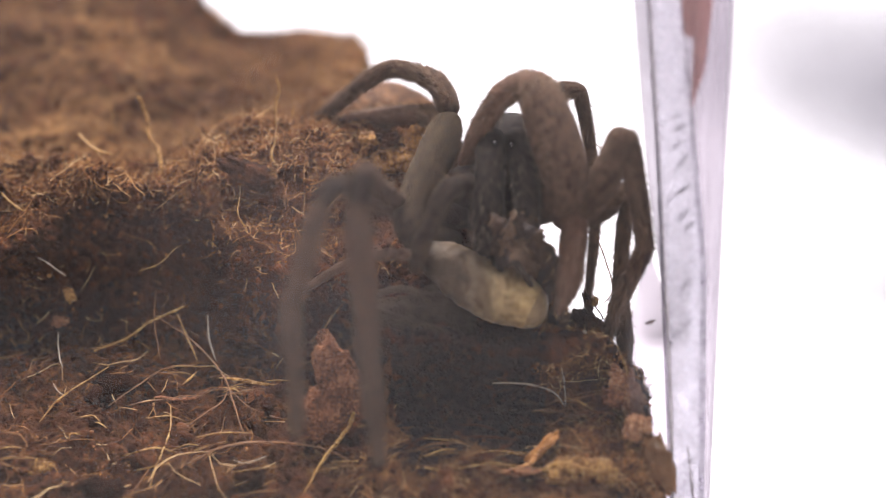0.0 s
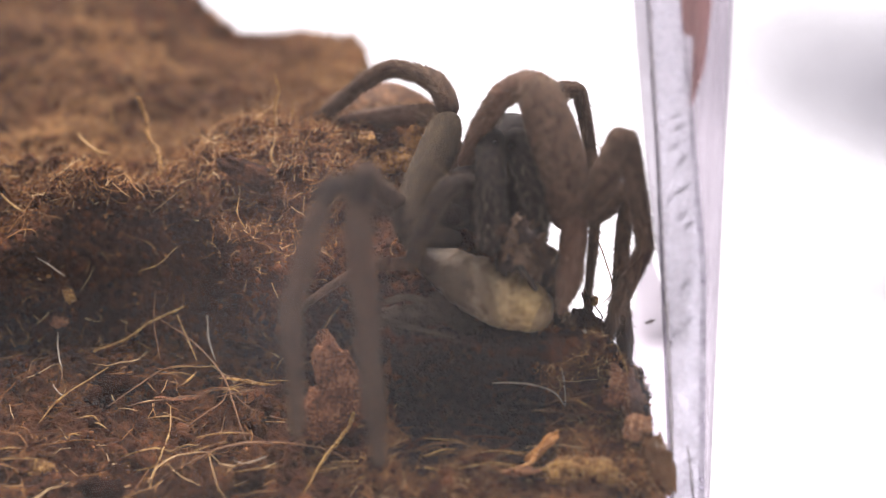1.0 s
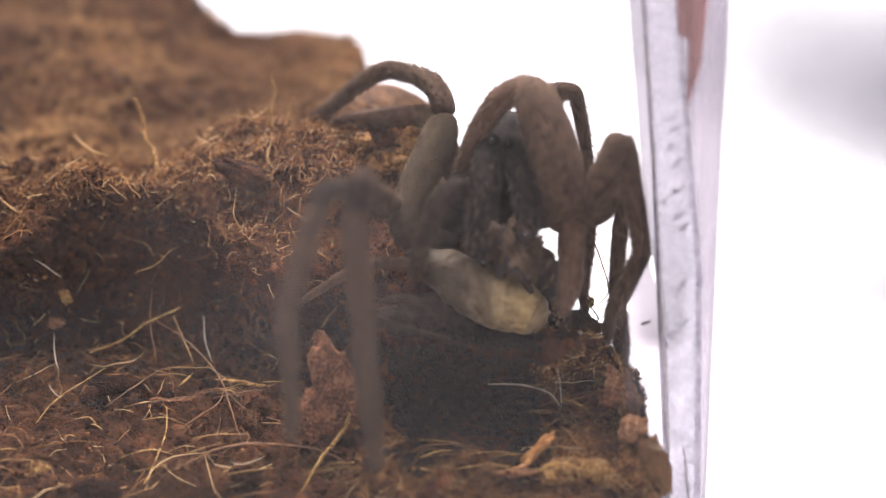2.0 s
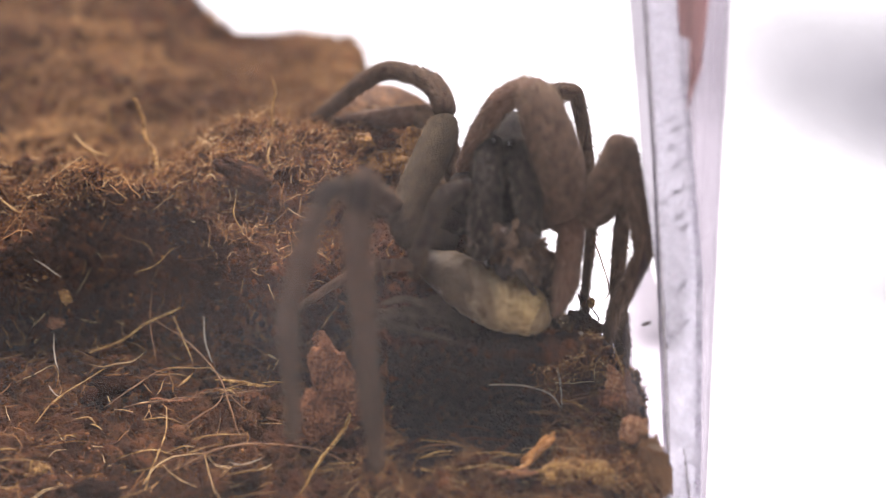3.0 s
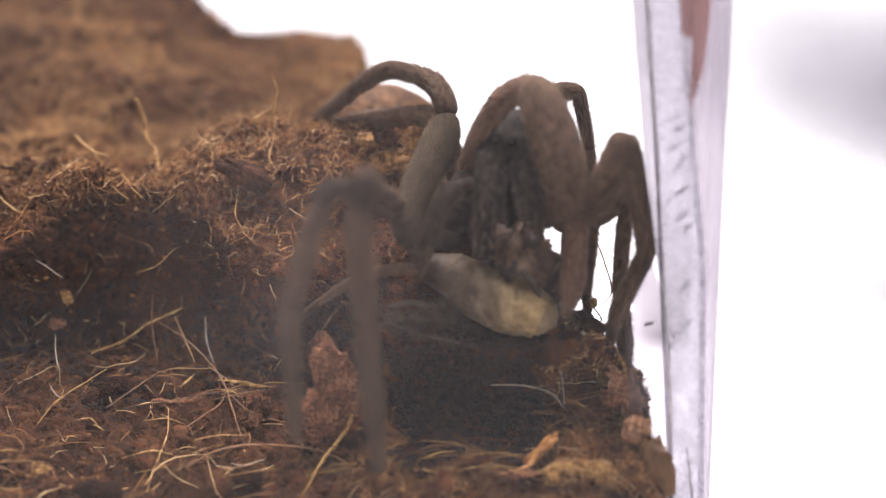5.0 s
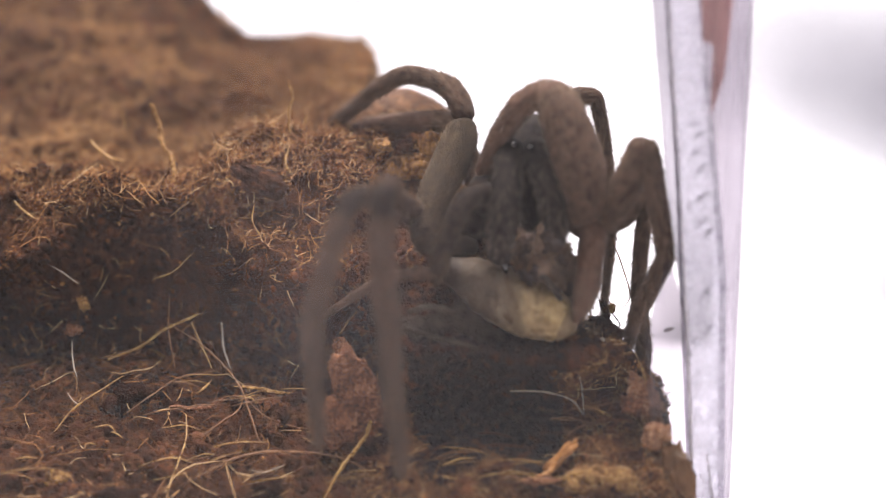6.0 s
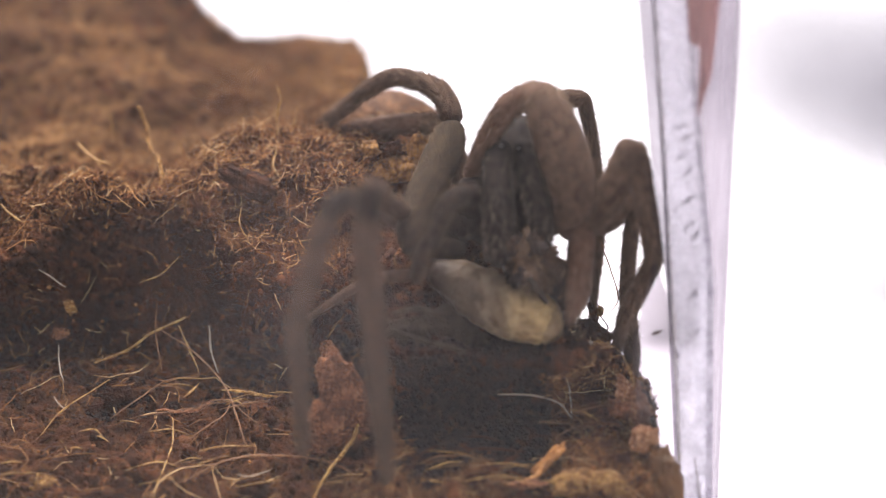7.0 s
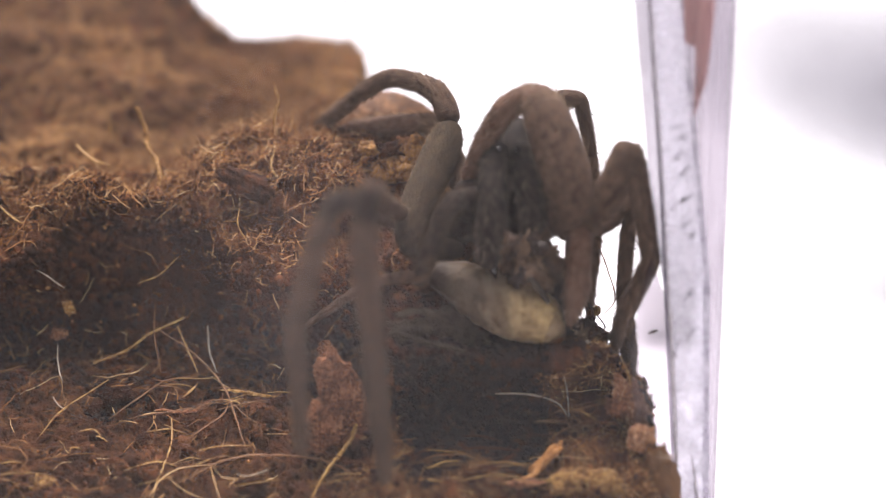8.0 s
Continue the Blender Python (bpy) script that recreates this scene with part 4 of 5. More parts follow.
    strand("root_fibre", [(1.9, 4.5, 37.4), (4.3, 5.0, 37.9), (6.6, 5.6, 38.9)], 0.12, FUZZ, tan)
    strand("wood_splinter", [(5.5, 3.4, 37.5), (7.8, 3.6, 37.9), (9.1, 4.4, 39.0), (10.7, 5.3, 40.6)], 0.3, AMBER, "bent amber splinter of wood at the front", "splinter", 0.4)
    strand("wood_splinter", [(7.8, 3.4, 37.4), (10.3, 3.6, 37.8), (12.8, 3.6, 38.0)], 0.22, OCHRE, "orange splinter lying on the soil", "splinter", 0.8)
    strand("wood_splinter", [(16.5, 9.0, 48.1), (17.1, 8.0, 46.8), (17.7, 7.5, 45.2)], 0.16, STRAW, "pale splinter leaning on the soil's edge", "splinter", 0.7)
    strand("root_fibre", [(17.4, -5.0, 43.4), (18.3, -5.0, 43.1), (19.3, -5.0, 43.2)], 0.07, PALE, "white hair stuck in the corner")
    strand("root_fibre", [(9.4, 7.0, 45.5), (11.6, 7.5, 45.6), (14.4, 8.0, 45.0)], 0.08, FUZZ, edge)
    strand("root_fibre", [(7.8, 6.5, 44.5), (10.8, 7.0, 44.8), (13.8, 7.5, 44.3)], 0.08, FUZZ, edge)
    strand("root_fibre", [(12.0, 6.0, 41.9), (14.2, 6.3, 43.2), (16.6, 6.5, 43.9)], 0.08, FUZZ, edge)
    strand("root_fibre", [(11.5, 5.4, 40.4), (14.1, 5.8, 41.3), (16.8, 6.0, 40.8)], 0.08, FUZZ, edge)
    strand("root_fibre", [(12.0, 6.5, 43.9), (13.7, 6.3, 41.8), (16.0, 5.5, 39.3)], 0.08, FUZZ, edge)
    strand("root_fibre", [(10.1, 2.0, 37.6), (12.7, 1.8, 36.8), (15.4, 1.6, 37.5)], 0.08, FUZZ, edge)
    strand("root_fibre", [(9.1, 1.6, 36.5), (11.6, 1.8, 37.0), (14.2, 1.5, 36.4)], 0.08, FUZZ, edge)
    knot = "tan fibre in a tangle by the hollow"
    strand("root_fibre", [(-25.2, 10.3, 39.4), (-23.5, 12.0, 40.3), (-22.3, 13.4, 40.9), (-22.0, 15.0, 41.7)], 0.1, RUSTY, knot)
    strand("root_fibre", [(-21.6, 14.8, 41.4), (-20.1, 13.4, 40.7), (-18.1, 12.0, 40.1), (-15.0, 11.0, 39.7)], 0.09, RUSTY, knot)
    strand("root_fibre", [(-22.5, 15.0, 41.8), (-21.4, 15.2, 41.6), (-20.6, 14.6, 41.2)], 0.1, STRAW, knot)
    strand("wood_splinter", [(-29.2, 14.0, 41.1), (-25.9, 14.0, 41.1), (-23.8, 15.0, 41.8)], 0.26, BARK, "flat orange strip of bark on the soil", "splinter", 0.5)
    strand("wood_splinter", [(-23.1, 16.2, 42.5), (-19.9, 16.0, 42.3), (-16.1, 15.0, 42.0)], 0.3, OCHRE, "ochre strip of bark by the hollow", "splinter", 0.8)
    strand("root_fibre", [(-26.7, 15.4, 42.1), (-26.1, 16.0, 42.5), (-25.6, 16.6, 43.1)], 0.16, STRAW, "short pale splinter in the tangle")
    strand("root_fibre", [(-31.8, 10.3, 39.5), (-30.2, 9.0, 38.8), (-28.9, 8.2, 38.2)], 0.09, FUZZ, knot)
    strand("root_fibre", [(-40.0, 15.4, 42.1), (-39.2, 14.6, 41.4), (-38.4, 14.2, 41.1)], 0.09, PALE, "short pale fibre on the ledge")
    strand("root_fibre", [(-20.0, 6.5, 37.3), (-18.8, 6.4, 37.1), (-16.9, 7.0, 37.5)], 0.07, PALE, "short pale fibre on the ledge")
    rng = random.Random(77)

    def tangle(low, high, count, reach, r, mat, label):
        """Loose strands that cross one another on the ledge between two places."""
        for _ in range(count):
            a = Vector([rng.uniform(p, q) for p, q in zip(low, high)])
            turn = rng.uniform(-0.95, 0.95) + (math.pi if rng.random() < 0.5 else 0)
            d = Vector((math.cos(turn), 0.5 * math.sin(turn) + rng.uniform(-0.3, 0.1), rng.uniform(-0.12, 0.12))) * reach * rng.uniform(0.5, 1.2)
            sag = Vector((rng.gauss(0, 0.4), rng.gauss(0, 0.3), rng.uniform(0.1, 0.5)))
            strand("root_fibre", [tuple(a), tuple(a + d * 0.35 + sag), tuple(a + d * 0.7 + sag * 0.6), tuple(a + d)], r * rng.uniform(0.6, 1.2), mat, label)

    tangle((-26, 12, 41.2), (-15, 19, 43.6), 8, 7, 0.08, RUSTY, "rusty fibre in a tangle by the hollow")
    tangle((-26, 12, 41.2), (-16, 19, 43.6), 5, 5, 0.07, STRAW, "yellow fibre in a tangle by the hollow")
    tangle((-40, 6, 38.5), (-10, 10, 40.2), 12, 8, 0.1, FIBRE, "brown fibre lying on the front ledge")
    tangle((-6, 5, 38.0), (10, 8, 39.8), 12, 7, 0.1, FIBRE, "brown fibre lying on the front ledge")
    tangle((-8, 3, 36.5), (8, 6, 39.0), 14, 6, 0.065, STRAW, "tan straw crossing the front ledge")
    tangle((-8, 3, 36.5), (8, 7, 39.0), 16, 5, 0.06, RUSTY, "rusty fibre crossing the front ledge")
    tangle((-42, 3, 36.5), (-14, 12, 40.5), 14, 5, 0.07, STRAW, "thin yellow fibre on the front ledge")
    tangle((8, 7, 40.5), (16, 10, 43.5), 8, 5, 0.09, RUSTY, "brown fibre beside the box wall")


strands()


def chip(at, size, turn, mat, label, seed, name="bark_chip", rough=0.38):
    rng = random.Random(seed)

    def worn(c):
        c = Vector([math.copysign(abs(q) ** 0.8, q) for q in c])
        return c * (0.85 + 0.3 * noise.noise(c * 1.7 + Vector((seed, 0, 0))))

    bm = blob(bmesh.new(), at, size, turn, rough, 2.1, 4, worn)
    tagged(finish(name, bm, mat, at), label, "wood chip")


def chips():
    chip((13.4, 8.6, 49.3), (0.3, 0.28, 0.32), (0, 0, 0), PALE, "tiny white grain on the soil", 30, "white_grain")
    chip((-10.1, 8.6, 44.6), (2.3, 0.7, 4.9), (8, -12, 0), BARK, "flat reddish bark chip standing in the soil", 1, rough=0.1)
    chip((-11.9, 8.2, 41.4), (2.3, 0.7, 2.8), (-6, 18, 0), BARK, "reddish bark chip half sunk in the soil", 2, rough=0.15)
    chip((-12.0, 13.0, 47.7), (0.8, 0.6, 0.9), (0, 10, 0), BARK, "small orange bark crumb", 3)
    chip((17.6, 7.5, 43.6), (1.3, 0.9, 2.6), (0, -24, 0), TERRACOTTA, "orange bark chip against the box wall", 4)
    chip((17.3, 10.0, 45.1), (0.5, 0.6, 2.0), (0, -30, 0), TERRACOTTA, "thin bark splinter beside the box wall", 5)
    chip((9.2, 4.6, 39.3), (0.55, 0.5, 2.2), (0, 42, 0), AMBER, "amber splinter of wood at the front", 6)
    chip((12.5, 2.6, 37.7), (3.4, 1.2, 1.7), (0, -4, 0), OCHRE, "broad ochre piece of bark at the front", 7, rough=0.2)
    chip((7.1, 2.8, 37.7), (1.6, 0.8, 0.35), (0, -5, 0), BARK, "thin splinter of bark at the front", 8)
    chip((-40.1, 22.0, 49.9), (0.6, 0.4, 0.9), (0, -25, 0), OCHRE, "small pale wood chip in the dark hollow", 9)
    chip((-41.4, 22.0, 47.0), (0.9, 0.5, 0.7), (0, 10, 0), BARK, "small orange bark chip in the hollow", 10)
    chip((-18.1, 4.6, 36.5), (1.5, 1.0, 1.1), (0, 10, 0), LUMP, "reddish clod on the front ledge", 31, "soil_clod")
    chip((-33.6, 15.2, 42.2), (1.6, 1.0, 0.9), (0, -8, 0), LUMP, "reddish clod on the front ledge", 32, "soil_clod")
    chip((-31.4, 3.2, 35.7), (2.0, 1.0, 1.0), (0, 5, 0), LUMP, "reddish clod on the front ledge", 33, "soil_clod")
    chip((-38.1, 6.0, 36.5), (1.3, 0.8, 1.1), (0, 15, 0), OCHRE, "ochre lump of wood at the front", 11)
    chip((-20.8, 22.6, 63.1), (3.5, 1.4, 1.4), (0, 24, 0), SOIL, "dark clod on the mound", 12, "soil_clod", 0.2)
    chip((-2.9, 23.5, 66.6), (1.2, 0.6, 1.9), (0, 8, 0), YELLOW, "yellow wood chip in the soil lump", 13, rough=0.18)
    chip((-5.0, 24.2, 64.4), (3.0, 1.2, 1.5), (0, -8, 0), YELLOW, "orange-brown clod in the soil lump", 14, "soil_clod", 0.25)
    chip((-8.0, 24.6, 66.6), (1.3, 1.0, 0.8), (0, 10, 0), YELLOW, "orange-brown clod in the soil lump", 15, "soil_clod", 0.25)
    # added dark clod paints the shade inside a hole in the lump
    chip((-5.9, 23.6, 66.6), (1.3, 0.6, 0.8), (0, 0, 0), SOIL, "black clod standing in for a shaded hole in the soil lump", 22, "soil_clod")
    chip((19.7, 3.0, 38.0), (1.4, 1.0, 3.6), (0, -8, 0), LOAM, "brown clod of soil against the box corner", 16, "soil_clod")
    chip((15.1, 14.0, 51.2), (0.4, 0.4, 0.55), (0, 0, 0), OCHRE, "tiny ochre knob beside the spider", 17)
    chip((14.1, 14.0, 48.7), (2.3, 1.5, 1.7), (0, 20, 0), LUMP, "dark clod behind the prey", 19, "soil_clod")
    chip((14.4, 14.0, 51.2), (0.35, 0.4, 1.2), (0, -20, 0), SOIL, "dark splinter beside the spider", 20, "soil_clod")
    chip((11.8, 8.0, 49.0), (1.6, 1.2, 0.8), (0, 5, 0), LUMP, "dark clod under the prey", 21, "soil_clod")
    chip((17.9, 4.0, 41.5), (1.3, 1.0, 1.5), (0, 10, 0), TERRACOTTA, "orange-brown crumb of bark by the box wall", 25)
    chip((16.1, 7.0, 43.5), (1.2, 0.9, 0.9), (0, 35, 0), BARK, "orange-brown crumb of bark by the box wall", 26)
    chip((13.6, 11.0, 47.6), (2.2, 1.2, 0.9), (0, 8, 0), CRUST, "brown clod under the spider's feet", 18, "soil_clod")


chips()

# ---- the spider ----
SPIDER = empty("spider", (6.4, 8.0, 58.7), "grey-brown hairy spider feeding on pale prey", "spider")
PARTS = {}


def segment(name, pts, mat, parent, rng, at=None, label=""):
    """One joint of a leg: a swollen rod with bristles."""
    bm = tube(bmesh.new(), pts, 6, 16, 0.12)
    line = curve_through(pts, 6)
    skin = sum(6.3 * a[3] * np.linalg.norm((b - a)[:3]) for a, b in zip(line, line[1:]))
    spikes(bm, line, int(26 * skin), 0.75, rng, 0.032, 1.8, slot=1)
    spikes(bm, line, int(1.6 * skin), 1.5, rng, 0.025, 0.9, slot=1)
    ob = part(name, bm, [mat, UMBERHAIR if mat in (DARKCUT, OLIVE) else HAIR], parent, label, at if at is not None else pts[0][:3])
    return ob


def leg(key, joints, mats, label):
    """joints: one list of (place, radius) for each segment, body outwards."""
    rng = random.Random(key)
    names = ("leg", "patella", "tibia", "metatarsus", "tarsus")
    first = None
    for k, pts in enumerate(joints):
        pts = [(*p, r) for p, r in pts]
        if first is None:
            first = segment("leg", pts, mats[0], SPIDER, rng, label=label)
        else:
            segment(names[k], pts, mats[min(k, len(mats) - 1)], first, rng)
    PARTS[key] = first


def spider():
    rng = random.Random(5)
    # head and breast
    def carapace(c):
        return Vector((c.x * (1 - 0.25 * max(0, -c.y)), c.y, c.z * (1 + 0.15 * max(0, -c.y))))
    c = (6.9, 16.9, 64.2)
    bm = blob(bmesh.new(), c, (4.4, 5.0, 6.0), (10, 0, 25), 0.1, 0.6, 4, carapace)
    ring = [np.r_[c[0] + 2.2 * math.cos(a), c[1] - 2.5, c[2] + 2.8 * math.sin(a), 1.2] for a in np.linspace(0.2, 2.9, 12)]
    spikes(bm, ring, 900, 0.8, rng, 0.025, slot=1)
    head = PARTS["head"] = part("cephalothorax", bm, [JAW, DARKHAIR], SPIDER, "dark hairy head and breast", at=c)
    for k, r in enumerate((0.34, 0.32, 0.17, 0.17, 0.16, 0.18, 0.16, 0.14)):
        o = PLACES[k]
        part("eye", blob(bmesh.new(), o, (r, r, r), rough=0, detail=2), EYE, head, "glossy black eye", at=o)
    # jaws
    for key, pts in (("jaw_a", [(4.7, 13.0, 66.8, 1.5), (4.5, 10.4, 64.0, 1.45), (4.3, 9.0, 60.5, 1.5), (4.1, 9.2, 57.4, 1.1)]),
                     ("jaw_b", [(7.3, 13.0, 66.8, 1.5), (8.0, 10.4, 64.0, 1.3), (8.5, 9.0, 61.0, 1.2), (8.6, 9.2, 58.4, 0.9)])):
        bm = tube(bmesh.new(), pts, 8, 18, 0.1)
        spikes(bm, curve_through(pts, 8), 1900, 0.9, rng, 0.04, 1.5, slot=1)
        PARTS[key] = part("chelicera", bm, [JAW, DARKHAIR], SPIDER, "dark grey hairy jaw", at=pts[0][:3])
        tip = Vector(pts[-1][:3])
        bm = tube(bmesh.new(), [(*tip, 0.5), (*(tip + Vector((0.5, -0.1, -1.2))), 0.3), (*(tip + Vector((0.7, 0.2, -2.0))), 0.08)], 5, 8)
        part("fang", bm, EYE, PARTS[key], "black fang", at=tip)
    c = (5.5, 18.0, 59.6)
    bm = blob(bmesh.new(), c, (4.8, 4.0, 3.0), (0, 12, 0), 0.12, 0.7, 4)
    PARTS["sternum"] = part("sternum", bm, [DARKCUT, DARKHAIR], SPIDER, "dark underside of the breast", at=c)
    for key, c, size in (("coxa_a", (10.6, 13.7, 62.8), (1.7, 2.2, 2.2)), ("coxa_b", (11.6, 13.7, 60.3), (1.7, 2.0, 1.5)), ("coxa_c", (2.5, 13.7, 62.8), (1.8, 2.2, 2.4)), ("coxa_d", (1.0, 15.9, 59.5), (2.0, 2.0, 1.8))):
        bm = blob(bmesh.new(), c, size, (0, 20, 0), 0.15, 0.9, 3)
        spikes(bm, [np.r_[Vector(c) + Vector((0, -1.0, -1)), 1.3], np.r_[Vector(c) + Vector((0, -1.0, 1)), 1.3]], 60, 0.6, rng, slot=1)
        PARTS[key] = part("coxa", bm, [DARKCUT, DARKHAIR], SPIDER, "dark hairy leg base", at=c)
    # feelers
    pts = [(*(10.8, 10.5, 60.8), 1.1), (*(12.3, 8.8, 59.7), 1.25), (*(12.1, 8.1, 56.9), 1.25)]
    palp = PARTS["palp_a"] = segment("pedipalp", pts, REDCUT, SPIDER, rng, label="reddish-brown feeler that holds the prey")
    segment("palp_tip", [(*(12.1, 8.1, 56.9), 1.2), (*(11.8, 7.9, 54.4), 1.25), (*(11.0, 8.1, 51.6), 0.5)], REDCUT, palp, rng)
    pts = [(*(2.7, 10.5, 63.2), 0.97), (*(0.3, 8.3, 62.7), 1.03), (*(-0.9, 7.8, 60.3), 0.86)]
    palp = PARTS["palp_b"] = segment("pedipalp", pts, DARKCUT, SPIDER, rng, label="brown feeler that holds the prey")
    segment("palp_tip", [(*(-0.9, 7.8, 60.3), 0.86), (*(-2.0, 8.3, 57.6), 0.86), (*(-2.6, 9.4, 55.2), 0.54)], DARKCUT, palp, rng)
    # hind body
    c = (-7.0, 39.0, 66.3)
    bm = blob(bmesh.new(), c, (8.0, 5.6, 6.0), (0, 8, 0), 0.06, 0.5, 4)
    ring = [np.r_[c[0] + 3.9 * math.cos(a), c[1] - 0.5, c[2] + 2.9 * math.sin(a), 1.4] for a in np.linspace(0, 3.14, 16)]
    spikes(bm, ring, 2200, 0.8, rng, 0.03, slot=1)
    PARTS["abdomen"] = part("abdomen", bm, [ABDOMEN, HAIR], SPIDER, "brown furry hind body", at=c)
    # legs
    b = "grey-brown hairy leg"
    leg("back_arch", [[((0.9, 15.0, 57.3), 1.00), ((-3.3, 11.5, 58.6), 1.25), ((-2.8, 13.5, 61.7), 1.60), ((-1.1, 18.0, 65.1), 1.90), ((0.3, 22.0, 68.0), 1.75)], [((0.5, 23.0, 70.1), 1.2), ((-0.5, 23.7, 72.3), 1.2), ((-2.3, 24.4, 73.4), 1.01)],
                      [((-2.3, 24.4, 73.4), 1.01), ((-5.6, 25.0, 74.0), 0.95), ((-8.8, 27.0, 72.5), 0.9)], [((-8.8, 27.0, 72.5), 0.85), ((-11.4, 29.0, 70.4), 0.75), ((-14.2, 31.0, 68.3), 0.6)],
                      [((-14.2, 31.0, 68.3), 0.6), ((-15.3, 32.0, 67.5), 0.4)]], [OLIVE, CUTICLE], b + " arched over the hind body")
    leg("front_a", [[((0.7, 21.0, 57.3), 1.00), ((-3.0, 15.0, 60.1), 0.80), ((-5.7, 5.0, 63.4), 0.72), ((-5.9, -9.5, 66.1), 0.84)], [((-5.9, -9.5, 66.1), 0.82), ((-6.2, -9.9, 65.4), 0.83), ((-6.3, -10.1, 63.9), 0.82)],
                    [((-6.3, -10.1, 63.9), 0.86), ((-6.4, -10.1, 61.4), 0.89), ((-6.1, -10.1, 57.9), 0.89), ((-5.9, -10.1, 55.2), 0.86)], [((-5.9, -10.1, 55.2), 0.86), ((-5.7, -10.2, 51.4), 0.82), ((-5.4, -10.3, 47.9), 0.73)],
                    [((-5.4, -10.3, 47.9), 0.71), ((-5.1, -10.7, 45.9), 0.62), ((-4.9, -11.2, 43.9), 0.44)]], [CUTICLE, DARKCUT, CUTICLE], b + " resting against the front pane")
    leg("front_b", [[((0.4, 22.0, 56.4), 0.90), ((-3.9, 16.0, 59.4), 0.70), ((-7.1, 6.0, 62.7), 0.62), ((-7.8, -9.2, 65.4), 0.71)], [((-7.8, -9.2, 65.4), 0.71), ((-8.6, -9.8, 65.2), 0.74), ((-9.2, -10.2, 64.0), 0.71)],
                    [((-9.2, -10.2, 64.0), 0.71), ((-10.0, -10.2, 62.0), 0.74), ((-10.6, -10.2, 59.9), 0.74), ((-11.4, -10.2, 57.3), 0.71)], [((-11.4, -10.2, 57.3), 0.71), ((-11.8, -10.2, 55.0), 0.71), ((-11.6, -10.4, 51.4), 0.66)],
                    [((-11.6, -10.4, 51.4), 0.62), ((-11.4, -10.8, 48.8), 0.55), ((-11.4, -11.3, 46.3), 0.41)]], [CUTICLE, DARKCUT, CUTICLE], b + " resting against the front pane")
    leg("side_thick", [[((9.7, 13.7, 60.3), 1.62), ((11.6, 8.3, 62.3), 1.84), ((11.0, 8.3, 65.5), 2.27), ((9.6, 9.4, 69.9), 2.16), ((8.8, 10.5, 71.9), 1.73)],
                       [((8.8, 10.5, 72.0), 1.62), ((7.5, 11.5, 72.3), 1.3), ((5.6, 12.1, 71.2), 1.19)], [((5.6, 12.1, 71.2), 1.13), ((3.8, 12.6, 68.4), 1.03), ((2.4, 13.2, 64.9), 0.86)]],
        [CUTICLE, REDCUT, REDCUT], "thick grey-brown hairy leg folded over the head")
    leg("side_back", [[((10.9, 20.2, 62.0), 1.08), ((10.9, 19.1, 69.7), 1.08), ((11.8, 18.0, 72.0), 0.92)], [((11.8, 18.0, 72.1), 0.86), ((13.3, 18.0, 72.0), 0.81)],
                      [((13.6, 18.0, 71.9), 0.74), ((14.55, 19.1, 68.5), 0.66), ((15.45, 20.2, 63.9), 0.64)], [((15.45, 20.2, 63.9), 0.64), ((15.9, 20.6, 59.1), 0.59), ((15.8, 20.8, 54.9), 0.54)],
                      [((15.8, 20.8, 54.9), 0.54), ((15.5, 21.1, 50.6), 0.43), ((15.5, 20.6, 46.3), 0.27)]], [DARKCUT, CUTICLE], "dark hairy leg behind the body")
    leg("side_long", [[((10.9, 11.5, 60.6), 1.4), ((13.2, 9.4, 60.8), 1.4), ((14.8, 8.3, 63.2), 1.51), ((16.3, 7.2, 67.1), 1.4)], [((16.3, 7.2, 67.4), 1.35), ((16.9, 7.2, 66.8), 1.24), ((17.5, 7.2, 64.6), 1.08)],
                      [((17.5, 7.2, 64.6), 1.03), ((18.3, 7.2, 61.0), 0.92), ((18.9, 7.2, 57.4), 0.86)], [((18.9, 7.2, 57.4), 0.86), ((17.8, 8.3, 54.4), 0.86), ((16.7, 9.4, 51.2), 0.81)],
                      [((16.7, 9.4, 51.2), 0.7), ((16.7, 12.6, 48.1), 0.54), ((17.1, 15.9, 44.9), 0.32)]], [CUTICLE], b + " bent high beside the box wall")
    leg("side_low", [[((12.1, 14.8, 59.3), 1.19), ((15.4, 13.7, 60.3), 1.19), ((17.5, 12.6, 62.2), 0.92)], [((17.6, 12.6, 62.4), 0.81), ((18.1, 12.6, 61.6), 0.76)],
                     [((18.0, 12.6, 61.6), 0.76), ((17.6, 12.6, 57.4), 0.73), ((17.4, 12.6, 53.2), 0.7)], [((17.4, 12.6, 53.2), 0.68), ((17.9, 13.0, 50.0), 0.82), ((18.3, 13.3, 46.9), 0.85)],
                     [((18.3, 13.3, 46.9), 0.82), ((18.5, 13.5, 44.4), 0.5)]], [CUTICLE], b + " behind the long bent leg")
    leg("hind_fold", [[((2.1, 18.0, 62.0), 1.08), ((1.0, 21.5, 65.5), 1.22), ((-0.7, 23.4, 68.5), 1.24), ((-2.1, 24.2, 69.2), 1.12)], [((-2.1, 24.2, 69.2), 1.07), ((-3.8, 25.0, 69.2), 1.0)],
                      [((-3.8, 25.0, 69.2), 1.0), ((-7.0, 28.0, 68.8), 1.0), ((-10.3, 30.0, 68.2), 0.9)], [((-10.3, 30.0, 68.2), 0.85), ((-12.3, 31.0, 67.6), 0.75), ((-14.3, 31.5, 66.8), 0.6)],
                      [((-14.3, 31.5, 66.8), 0.55), ((-15.3, 32.0, 66.3), 0.35)]], [CUTICLE, REDCUT], "grey-brown hairy hind leg folded against the hind body")


